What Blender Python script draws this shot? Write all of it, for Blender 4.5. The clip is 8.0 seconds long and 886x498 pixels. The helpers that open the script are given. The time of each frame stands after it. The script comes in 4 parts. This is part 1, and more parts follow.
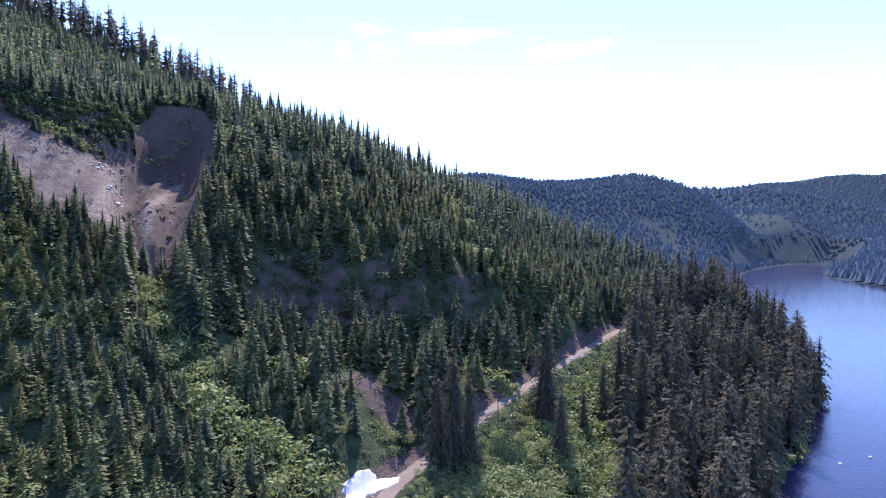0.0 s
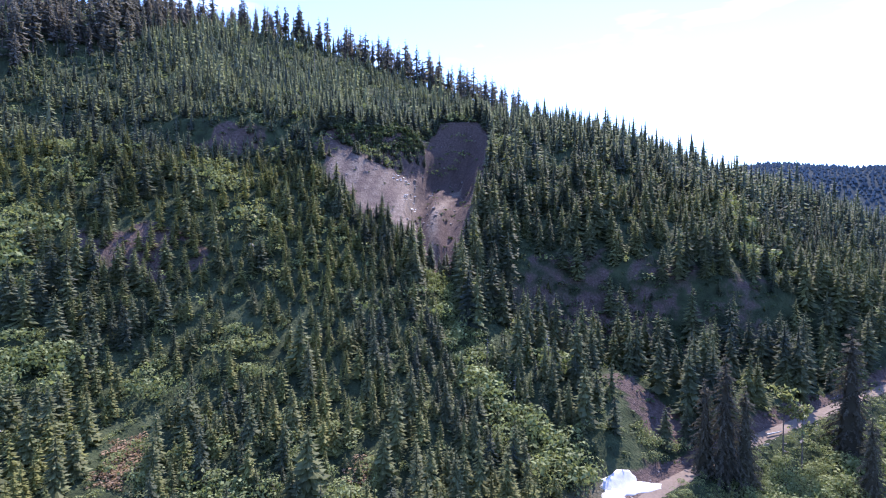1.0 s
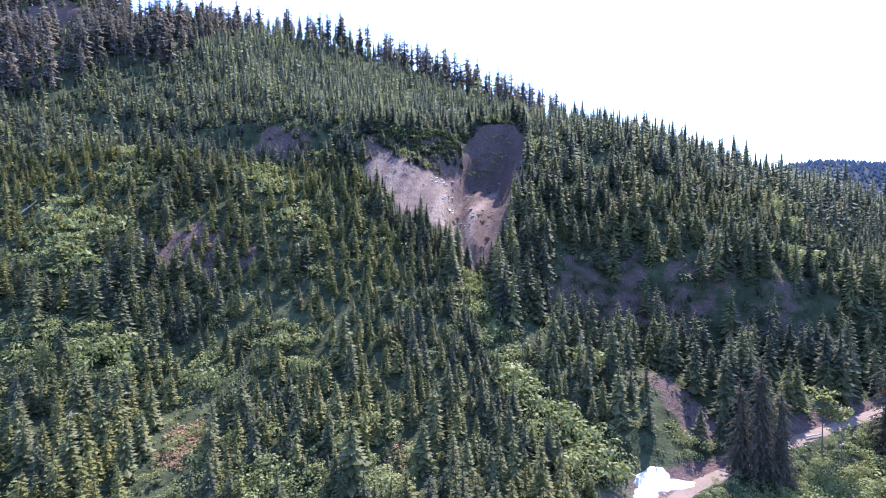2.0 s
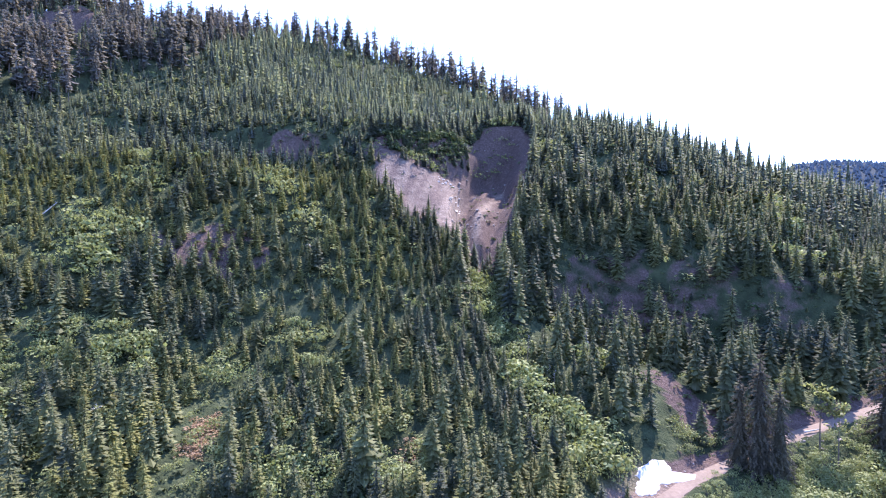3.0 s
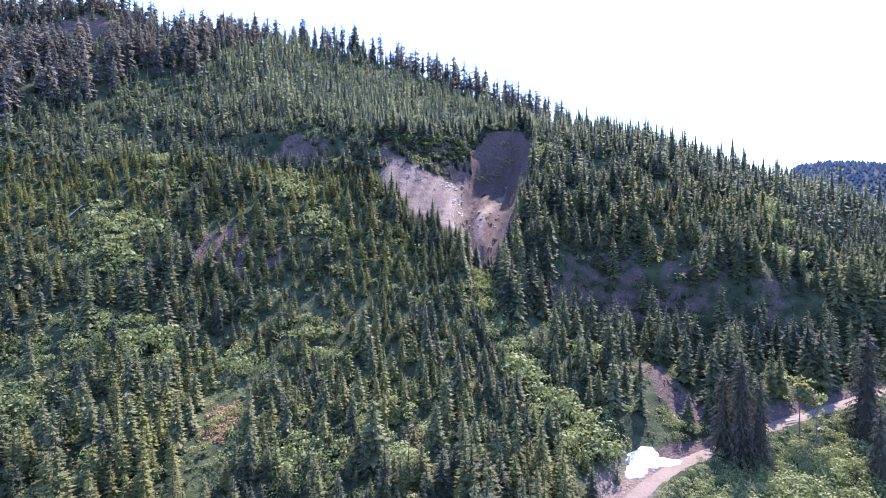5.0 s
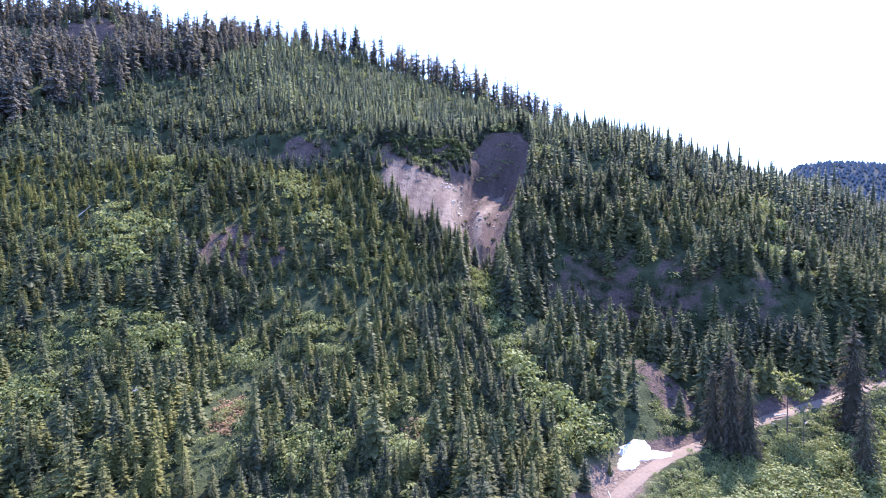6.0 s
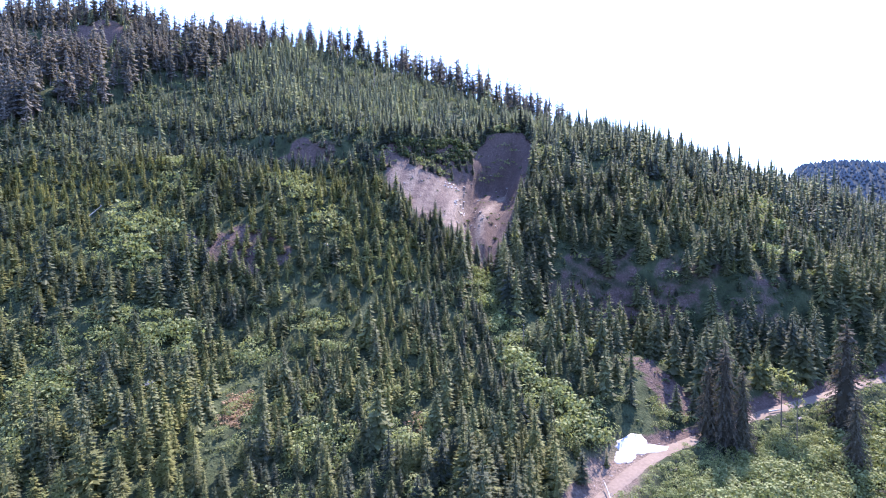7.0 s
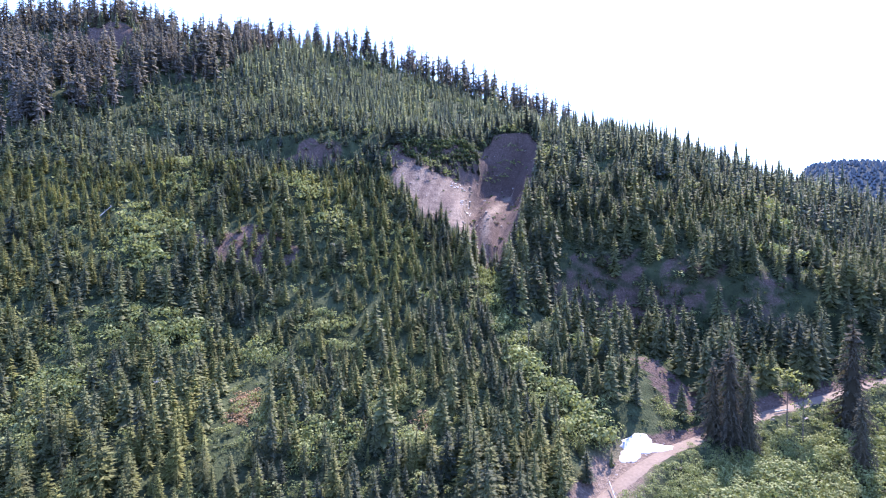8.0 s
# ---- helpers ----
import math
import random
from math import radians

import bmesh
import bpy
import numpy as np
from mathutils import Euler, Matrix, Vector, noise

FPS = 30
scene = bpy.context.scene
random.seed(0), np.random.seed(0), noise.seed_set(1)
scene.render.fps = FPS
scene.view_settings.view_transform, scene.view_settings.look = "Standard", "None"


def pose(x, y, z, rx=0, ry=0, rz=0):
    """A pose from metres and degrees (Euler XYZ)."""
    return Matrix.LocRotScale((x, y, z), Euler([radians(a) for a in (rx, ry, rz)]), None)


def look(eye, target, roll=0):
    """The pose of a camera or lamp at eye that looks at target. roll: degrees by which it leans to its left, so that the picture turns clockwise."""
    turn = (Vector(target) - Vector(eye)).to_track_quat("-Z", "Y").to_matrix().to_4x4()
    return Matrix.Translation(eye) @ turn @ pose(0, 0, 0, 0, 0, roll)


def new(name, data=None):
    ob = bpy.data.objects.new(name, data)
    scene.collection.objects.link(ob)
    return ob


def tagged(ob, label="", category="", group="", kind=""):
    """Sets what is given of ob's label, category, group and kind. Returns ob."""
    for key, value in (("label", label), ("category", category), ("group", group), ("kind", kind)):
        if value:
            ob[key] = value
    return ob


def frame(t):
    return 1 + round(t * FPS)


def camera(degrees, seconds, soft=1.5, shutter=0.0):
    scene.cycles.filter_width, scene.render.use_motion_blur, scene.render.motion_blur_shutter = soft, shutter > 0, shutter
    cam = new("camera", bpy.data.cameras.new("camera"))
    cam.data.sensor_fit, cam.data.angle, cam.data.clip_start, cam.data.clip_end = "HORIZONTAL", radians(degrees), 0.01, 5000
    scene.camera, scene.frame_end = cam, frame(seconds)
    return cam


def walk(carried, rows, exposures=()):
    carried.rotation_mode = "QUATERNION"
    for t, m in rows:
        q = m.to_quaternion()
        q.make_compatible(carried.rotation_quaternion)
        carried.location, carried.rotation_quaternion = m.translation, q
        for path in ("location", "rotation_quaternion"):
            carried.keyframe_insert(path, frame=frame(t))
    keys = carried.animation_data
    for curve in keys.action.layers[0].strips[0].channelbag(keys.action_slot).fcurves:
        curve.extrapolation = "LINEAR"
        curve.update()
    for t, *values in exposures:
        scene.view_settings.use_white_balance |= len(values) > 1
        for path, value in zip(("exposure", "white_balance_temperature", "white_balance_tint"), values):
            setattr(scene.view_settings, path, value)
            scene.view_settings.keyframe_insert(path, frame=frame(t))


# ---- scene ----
# Flight: seconds, place in metres, pitch, roll, yaw in degrees. The lake lies at z = 0.
cam = camera(77.65, 8.0, 1.05)
ROWS = [
    (0.0, 0.00, 0.00, 60.00, -1.26, -0.10, 0.00),
    (0.5, 0.99, -2.15, 59.93, -1.25, -0.10, 12.27),
    (1.0, 1.67, -4.18, 59.90, -1.22, 0.06, 27.07),
    (1.5, 2.89, -5.90, 59.97, -1.23, 0.06, 30.66),
    (3.0, 5.11, -11.23, 60.01, -1.16, 0.00, 31.51),
    (3.5, 6.11, -12.88, 60.10, -1.13, 0.04, 31.63),
    (4.0, 7.08, -14.57, 60.16, -1.16, -0.01, 31.70),
    (4.5, 8.21, -16.20, 60.19, -1.14, -0.01, 31.83),
    (6.0, 11.88, -20.77, 60.10, -1.11, -0.02, 32.06),
    (6.5, 13.03, -22.22, 60.08, -1.14, -0.02, 32.11),
    (7.0, 13.97, -23.32, 60.15, -1.22, -0.06, 32.46),
    (7.5, 14.43, -23.75, 60.13, -1.20, -0.06, 32.93),
    (8.0, 14.66, -23.86, 60.11, -1.21, -0.07, 33.17),
]
walk(cam, [(t, pose(x, y, z, 90 + pitch, roll, yaw)) for t, x, y, z, pitch, roll, yaw in ROWS],
     [(0.0, 1.23, 5100, 32), (0.5, 1.23, 5100, 32), (1.0, 1.35, 5100, 33), (1.5, 1.63, 5150, 35), (3.0, 1.95, 5200, 36), (8.0, 1.95, 5200, 36)])

# ---- light ----
SUN_AZ, SUN_EL = -3.0, 54.0          # degrees right of +y, degrees above the horizon
world = bpy.data.worlds.new("sky")
scene.world = world
world.use_nodes = True


def wire(tree, a, out, b, inp):
    tree.links.new(a.outputs[out], b.inputs[inp])


def node(tree, kind, **values):
    n = tree.nodes.new(kind)
    for key, value in values.items():
        n.inputs[key].default_value = value
    return n


def ramp(tree, stops):
    n = tree.nodes.new("ShaderNodeValToRGB")
    while len(n.color_ramp.elements) < len(stops):
        n.color_ramp.elements.new(0.5)
    for e, (p, c) in zip(n.color_ramp.elements, stops):
        e.position, e.color = p, (*c, 1)
    return n


wt = world.node_tree
wt.nodes.clear()
sky = wt.nodes.new("ShaderNodeTexSky")
sky.sky_type, sky.sun_disc = "NISHITA", False
sky.sun_elevation, sky.sun_rotation = radians(SUN_EL), radians(SUN_AZ)
sky.altitude, sky.air_density, sky.dust_density, sky.ozone_density = 900, 1.25, 0.1, 2.0
w_pos = wt.nodes.new("ShaderNodeTexCoord")
w_map = wt.nodes.new("ShaderNodeMapping")
w_map.inputs["Scale"].default_value = (1.0, 1.0, 4.0)
w_noise = node(wt, "ShaderNodeTexNoise", Scale=2.1, Detail=5.0, Roughness=0.55)
w_ramp = ramp(wt, [(0.56, (0, 0, 0)), (0.88, (0.8, 0.8, 0.8))])
w_mix = wt.nodes.new("ShaderNodeMix")
w_mix.data_type = "RGBA"
w_mix.inputs[7].default_value = (12.2, 13.0, 14.2, 1)
w_bg = node(wt, "ShaderNodeBackground", Strength=0.15)
w_out = wt.nodes.new("ShaderNodeOutputWorld")
wire(wt, w_pos, "Generated", w_map, "Vector")
wire(wt, w_map, 0, w_noise, "Vector")
wire(wt, w_noise, 0, w_ramp, 0)
wire(wt, w_ramp, 0, w_mix, 0)
wt.links.new(sky.outputs[0], w_mix.inputs[6])
wt.links.new(w_mix.outputs[2], w_bg.inputs[0])
wire(wt, w_bg, 0, w_out, 0)

sun_data = bpy.data.lights.new("sun", "SUN")
sun_data.energy, sun_data.angle, sun_data.color = 3.9, radians(0.5), (1.0, 0.86, 0.58)
sun = new("sun", sun_data)
sun_way = Vector((math.sin(radians(SUN_AZ)) * math.cos(radians(SUN_EL)), math.cos(radians(SUN_AZ)) * math.cos(radians(SUN_EL)), math.sin(radians(SUN_EL))))
sun.matrix_world = look(sun_way * 900, (0, 0, 0))


# ---- materials ----
def material(name):
    m = bpy.data.materials.new(name)
    m.use_nodes = True
    t = m.node_tree
    t.nodes.clear()
    out = t.nodes.new("ShaderNodeOutputMaterial")
    return m, t, out


def noise_at(t, scale, detail=3.0, rough=0.55):
    g = t.nodes.new("ShaderNodeNewGeometry")
    n = node(t, "ShaderNodeTexNoise", Scale=scale, Detail=detail, Roughness=rough)
    wire(t, g, "Position", n, "Vector")
    return n


def mixed(t, fac, a, b):
    m = t.nodes.new("ShaderNodeMix")
    m.data_type = "RGBA"
    for sock, v in ((m.inputs[0], fac), (m.inputs[6], a), (m.inputs[7], b)):
        if isinstance(v, (tuple, float)):
            sock.default_value = (*v, 1) if isinstance(v, tuple) else v
        else:
            t.links.new(v, sock)
    return m.outputs[2]


def bumped(t, height, distance, strength=1.0):
    b = node(t, "ShaderNodeBump", Distance=distance, Strength=strength)
    t.links.new(height, b.inputs["Height"])
    return b.outputs[0]


def foliage(name, dark, light, warm, translucent=0.35, tree_scale=0.22, gloss=0.45, glow=(1.12, 1.15, 0.8), drift=0.0, spread=0.35):
    """Leaves or needles: tint by tree, by clump and by each spray, with light through them."""
    m, t, out = material(name)
    big, small = noise_at(t, 0.035, 2.0), noise_at(t, tree_scale, 1.0)
    geo = t.nodes.new("ShaderNodeNewGeometry")
    r1 = ramp(t, [(0.3, dark), (0.7, light)])
    own = t.nodes.new("ShaderNodeAttribute")
    own.attribute_name = "tint"
    tone = node(t, "ShaderNodeMath")
    tone.operation = "MULTIPLY_ADD"
    tone.inputs[1].default_value = 0.5
    half = node(t, "ShaderNodeMath")
    half.operation = "MULTIPLY"
    half.inputs[1].default_value = 0.5
    wire(t, small, 0, half, 0)
    wire(t, own, "Fac", tone, 0)
    wire(t, half, 0, tone, 2)
    wire(t, tone, 0, r1, 0)
    r2 = ramp(t, [(0.42, (0, 0, 0)), (0.7, (1, 1, 1))])
    place = t.nodes.new("ShaderNodeSeparateXYZ")
    wire(t, geo, "Position", place, 0)
    east = node(t, "ShaderNodeMath")
    east.operation = "MULTIPLY_ADD"
    east.inputs[1].default_value, east.inputs[2].default_value = -drift, -60 * drift
    wire(t, place, 0, east, 0)
    least = node(t, "ShaderNodeMath")
    least.operation = "MINIMUM"
    least.inputs[1].default_value = 0.05
    wire(t, east, 0, least, 0)
    stand = node(t, "ShaderNodeMath")
    stand.operation = "ADD"
    wire(t, big, 0, stand, 0)
    wire(t, least, 0, stand, 1)
    wire(t, stand, 0, r2, 0)
    c = mixed(t, r2.outputs[0], r1.outputs[0], warm)
    r3 = ramp(t, [(0.0, (1 - spread,) * 3), (1.0, (1 + spread,) * 3)])
    wire(t, geo, "Random Per Island", r3, 0)
    mul = t.nodes.new("ShaderNodeMix")
    mul.data_type, mul.blend_type = "RGBA", "MULTIPLY"
    mul.inputs[0].default_value = 1.0
    t.links.new(c, mul.inputs[6])
    t.links.new(r3.outputs[0], mul.inputs[7])
    p = node(t, "ShaderNodeBsdfPrincipled", Roughness=gloss)
    p.inputs["Specular IOR Level"].default_value = 0.2
    t.links.new(mul.outputs[2], p.inputs["Base Color"])
    tr = t.nodes.new("ShaderNodeBsdfTranslucent")
    through_leaf = t.nodes.new("ShaderNodeMix")
    through_leaf.data_type, through_leaf.blend_type = "RGBA", "MULTIPLY"
    through_leaf.inputs[0].default_value = 1.0
    through_leaf.inputs[7].default_value = (*glow, 1)
    t.links.new(mul.outputs[2], through_leaf.inputs[6])
    t.links.new(through_leaf.outputs[2], tr.inputs[0])
    mx = node(t, "ShaderNodeMixShader", Fac=translucent)
    wire(t, p, 0, mx, 1)
    wire(t, tr, 0, mx, 2)
    wire(t, mx, 0, out, 0)
    return m


YOUNG = foliage("young_needles", (0.070, 0.085, 0.056), (0.186, 0.192, 0.066), (0.238, 0.238, 0.074), 0.40, 0.26, 0.6, drift=0.004)
# lighter copy of YOUNG that lifts the shaded sides of the tall stand
TALL_LIT = foliage("tall_lit_needles", (0.078, 0.094, 0.066), (0.178, 0.192, 0.086), (0.210, 0.218, 0.090), 0.48, 0.26, 0.6)
# paler and bluer than YOUNG: haze over the higher slope, mixed into the needles
HAZE_GREEN = foliage("haze_green_needles", (0.098, 0.118, 0.108), (0.200, 0.221, 0.150), (0.224, 0.240, 0.154), 0.58, 0.26, 0.6)
OLD = foliage("old_needles", (0.062, 0.058, 0.040), (0.112, 0.104, 0.064), (0.124, 0.106, 0.066), 0.30, 0.16, 0.7, (1.1, 1.1, 0.85))
# greyer and paler than OLD, with the haze on the ridge coloured in
RIDGE_HAZE = foliage("ridge_haze_needles", (0.110, 0.111, 0.098), (0.190, 0.180, 0.146), (0.204, 0.182, 0.150), 0.36, 0.16, 0.7, (1.1, 1.1, 0.9))
SHRUB = foliage("shrub_leaves", (0.160, 0.189, 0.072), (0.255, 0.286, 0.116), (0.284, 0.300, 0.122), 0.36, 0.3, 0.6, spread=0.2)
# undergrowth leaves, darkened so that gaps and the headwall look shaded
UNDER_SHADE = foliage("undergrowth_shade_leaves", (0.050, 0.074, 0.034), (0.096, 0.126, 0.050), (0.112, 0.128, 0.058), 0.35, 0.3, 0.7)
DRY = foliage("dry_bracken", (0.20, 0.130, 0.080), (0.33, 0.225, 0.140), (0.35, 0.250, 0.150), 0.3, 0.3, 0.8)
PINE = foliage("pine_needles", (0.19, 0.205, 0.09), (0.26, 0.275, 0.12), (0.25, 0.26, 0.12), 0.5)
# blue and pale: the haze across the lake is put into the colour
HAZE_NEEDLES = foliage("distant_haze_needles", (0.132, 0.164, 0.200), (0.158, 0.194, 0.228), (0.152, 0.188, 0.222), 0.45, 0.02, 0.9, (1.0, 1.0, 1.0), spread=0.1)


def bark(name, dark, light):
    m, t, out = material(name)
    n = noise_at(t, 2.5, 5.0)
    r = ramp(t, [(0.3, dark), (0.7, light)])
    wire(t, n, 0, r, 0)
    p = node(t, "ShaderNodeBsdfPrincipled", Roughness=0.9)
    wire(t, r, 0, p, "Base Color")
    t.links.new(bumped(t, n.outputs[0], 0.05), p.inputs["Normal"])
    wire(t, p, 0, out, 0)
    return m


BARK = bark("bark", (0.07, 0.055, 0.045), (0.20, 0.17, 0.15))
DEADWOOD = bark("weathered_wood", (0.28, 0.25, 0.22), (0.55, 0.52, 0.48))


def ground_material():
    """Undergrowth, bare soil and pale rubble with a painted lit side, told apart by the sheet's own masks."""
    m, t, out = material("hillside")
    fine, mid, big = noise_at(t, 1.6, 6.0, 0.65), noise_at(t, 0.25, 4.0), noise_at(t, 0.04, 3.0)
    # undergrowth tone set dark so that gaps between trees read as shade
    green = ramp(t, [(0.3, (0.030, 0.038, 0.020)), (0.5, (0.050, 0.064, 0.030)), (0.72, (0.085, 0.098, 0.048))])
    wire(t, mid, 0, green, 0)
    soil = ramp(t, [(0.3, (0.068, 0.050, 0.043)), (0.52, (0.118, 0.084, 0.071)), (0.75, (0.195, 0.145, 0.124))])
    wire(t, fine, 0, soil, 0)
    # rubble tone, also used to paint the sunlit side of the landslip
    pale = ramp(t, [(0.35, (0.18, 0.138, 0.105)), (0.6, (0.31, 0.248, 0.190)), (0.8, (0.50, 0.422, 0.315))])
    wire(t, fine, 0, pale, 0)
    a1, a2 = t.nodes.new("ShaderNodeAttribute"), t.nodes.new("ShaderNodeAttribute")
    a1.attribute_name, a2.attribute_name = "bare", "rubble"
    edge = t.nodes.new("ShaderNodeMath")
    edge.operation = "ADD"
    wire(t, a1, "Fac", edge, 0)
    t.links.new(mid.outputs[0], edge.inputs[1])
    er = ramp(t, [(0.78, (0, 0, 0)), (1.0, (1, 1, 1))])
    wire(t, edge, 0, er, 0)
    c = mixed(t, er.outputs[0], green.outputs[0], soil.outputs[0])
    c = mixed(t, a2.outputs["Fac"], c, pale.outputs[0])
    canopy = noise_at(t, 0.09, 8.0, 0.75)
    # far canopy, tinted blue to carry the distance haze
    hazed_woods = ramp(t, [(0.36, (0.026, 0.037, 0.044)), (0.5, (0.035, 0.049, 0.057)), (0.64, (0.045, 0.061, 0.070))])
    wire(t, canopy, 0, hazed_woods, 0)
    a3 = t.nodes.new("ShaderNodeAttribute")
    a3.attribute_name = "hazed_woods"
    c = mixed(t, a3.outputs["Fac"], c, hazed_woods.outputs[0])
    p = node(t, "ShaderNodeBsdfPrincipled", Roughness=0.95)
    p.inputs["Specular IOR Level"].default_value = 0.12
    t.links.new(c, p.inputs["Base Color"])
    t.links.new(bumped(t, fine.outputs[0], 0.5), p.inputs["Normal"])
    wire(t, p, 0, out, 0)
    return m


GROUND = ground_material()


def plain(name, dark, light, scale, rough, relief):
    m, t, out = material(name)
    n, b = noise_at(t, scale, 6.0, 0.6), noise_at(t, scale * 0.15, 3.0)
    r = ramp(t, [(0.3, dark), (0.7, light)])
    s = t.nodes.new("ShaderNodeMath")
    s.operation = "MULTIPLY_ADD"
    s.inputs[1].default_value = 0.6
    wire(t, n, 0, s, 0)
    half = t.nodes.new("ShaderNodeMath")
    half.operation = "MULTIPLY"
    half.inputs[1].default_value = 0.4
    wire(t, b, 0, half, 0)
    t.links.new(half.outputs[0], s.inputs[2])
    wire(t, s, 0, r, 0)
    p = node(t, "ShaderNodeBsdfPrincipled", Roughness=rough)
    wire(t, r, 0, p, "Base Color")
    t.links.new(bumped(t, n.outputs[0], relief), p.inputs["Normal"])
    wire(t, p, 0, out, 0)
    return m


GRAVEL = plain("road_gravel", (0.135, 0.101, 0.075), (0.240, 0.182, 0.136), 1.5, 0.95, 0.08)
SNOW = plain("old_snow", (0.40, 0.375, 0.355), (0.70, 0.70, 0.71), 0.9, 0.6, 0.06)
ROCK = plain("pale_rock", (0.20, 0.165, 0.145), (0.42, 0.37, 0.33), 2.0, 0.9, 0.15)
BUOY = plain("white_buoy", (0.70, 0.70, 0.68), (0.82, 0.82, 0.80), 3.0, 0.4, 0.01)


def water_material():
    m, t, out = material("lake_water")
    n, b = noise_at(t, 0.9, 4.0, 0.6), noise_at(t, 0.02, 3.0)
    r = ramp(t, [(0.35, (0.021, 0.018, 0.048)), (0.65, (0.030, 0.027, 0.068))])
    wire(t, b, 0, r, 0)
    p = node(t, "ShaderNodeBsdfPrincipled", Roughness=0.12, IOR=1.33)
    p.inputs["Specular IOR Level"].default_value = 0.36
    wire(t, r, 0, p, "Base Color")
    t.links.new(bumped(t, n.outputs[0], 0.12, 0.6), p.inputs["Normal"])
    wire(t, p, 0, out, 0)
    return m


WATER = water_material()

# ---- the lie of the land ----
rng = np.random.default_rng(7)
LATTICE = rng.random((128, 128))


def vnoise(x, y, size):
    """Smooth noise of about that size in metres, 0 to 1."""
    u, v = np.asarray(x) / size, np.asarray(y) / size
    i, j = np.floor(u).astype(int), np.floor(v).astype(int)
    f, g = u - i, v - j
    f, g = f * f * (3 - 2 * f), g * g * (3 - 2 * g)
    a, b = LATTICE[i % 128, j % 128], LATTICE[(i + 1) % 128, j % 128]
    c, d = LATTICE[i % 128, (j + 1) % 128], LATTICE[(i + 1) % 128, (j + 1) % 128]
    return (a * (1 - f) + b * f) * (1 - g) + (c * (1 - f) + d * f) * g


def rough(x, y, size):
    return (vnoise(x, y, size) - 0.5) + 0.5 * (vnoise(x + 37, y + 11, size / 2.1) - 0.5) + 0.25 * (vnoise(x + 5, y + 71, size / 4.3) - 0.5)


def smin(a, b, k):
    h = np.clip(0.5 + 0.5 * (b - a) / k, 0, 1)
    return b * (1 - h) + a * h - k * h * (1 - h)


def smax(a, b, k):
    return -smin(-a, -b, k)


def hump(x, y, cx, cy, rx, ry, h, power=2):
    return h * np.exp(-np.abs((x - cx) / rx) ** power - ((y - cy) / ry) ** 2)


def along(x, y, line):
    """For places x, y: the distance to a polyline, how far along it (0 to 1), and the side (right of it is plus)."""
    best, where, side = np.full(np.shape(x), 1e9), np.zeros(np.shape(x)), np.zeros(np.shape(x))
    legs = np.linalg.norm(np.diff(line, axis=0), axis=1)
    total, run = legs.sum(), 0.0
    for (ax, ay), (bx, by), leg in zip(line[:-1], line[1:], legs):
        ux, uy = (bx - ax) / leg, (by - ay) / leg
        k = np.clip((x - ax) * ux + (y - ay) * uy, 0, leg)
        d = np.hypot(x - ax - k * ux, y - ay - k * uy)
        s = (x - ax) * uy - (y - ay) * ux
        near = d < best
        best, where, side = np.where(near, d, best), np.where(near, (run + k) / total, where), np.where(near, s, side)
        run += leg
    return best, where, side


def curve(points, steps=8):
    """A Catmull-Rom line through the points."""
    p = [points[0], *points, points[-1]]
    out = []
    for a, b, c, d in zip(p, p[1:], p[2:], p[3:]):
        a, b, c, d = map(np.array, (a, b, c, d))
        for k in range(steps):
            s = k / steps
            out.append(0.5 * (2 * b + (c - a) * s + (2 * a - 5 * b + 4 * c - d) * s * s + (3 * b - a - 3 * c + d) * s ** 3))
    out.append(np.array(points[-1], float))
    return np.array(out, float)


ROAD = curve([(-26, 22), (-20, 52), (-16, 76), (-12.5, 89), (-8, 100), (-1, 110), (7, 122), (17, 134.5), (34, 156), (50, 176), (62, 190), (84, 214), (104, 240)], 5)
GULLY = curve([(-70, 132), (-61, 118), (-52, 108), (-41, 99), (-30, 96), (-20, 93)], 4)
SCAR_HEAD, SCAR_FOOT = np.array((-88.0, 191.0)), np.array((-66.0, 124.0))
SCAR_EDGE = np.array([(-111, 134), (-99, 126.5), (-89, 126), (-81, 130), (-74, 133), (-70, 130.5), (-66.5, 130.5), (-66, 136), (-68, 146), (-72, 167),
                      (-80, 192), (-88, 197), (-99, 184), (-101, 170), (-103, 157), (-107, 146), (-112, 138)], float)


def shore(x, y):
    """Metres out into the lake from the near shore."""
    return 0.785 * (x - 84) - 0.62 * (y - 132) + 6 * rough(x, y, 26)


def slope(x, y):
    z = -32.0 + 0.456 * y - 0.436 * x
    z = z + hump(x, y, -140, 140, 40, 40, 13) + hump(x, y, -40, 208, 40, 28, 11) + hump(x, y, -262, 80, 60, 60, 17) + hump(x, y, -262, 145, 55, 45, 15)
    z = z - hump(x, y, -30, 132, 30, 22, 8) - hump(x, y, -92, 66, 26, 26, 7) + hump(x, y, -160, 80, 28, 28, 4)
    z = z + hump(x, y, -72, 25, 22, 22, 5) + hump(x, y, -5, 173, 45, 17, 8) - hump(x, y, -115, 262, 40, 30, 5) + hump(x, y, -103, 140, 14, 12, 3)
    for cx, cy, k in ((-121, 79, 1.6), (-140, 124, 2.0), (-13, 117, 2.0), (-271, 116, 5.0)):     # steep little slips
        z = z + hump(x, y, cx - 3.6, cy + 3.7, 9, 9, k) - hump(x, y, cx + 3.6, cy - 3.7, 9, 9, k)
    return z


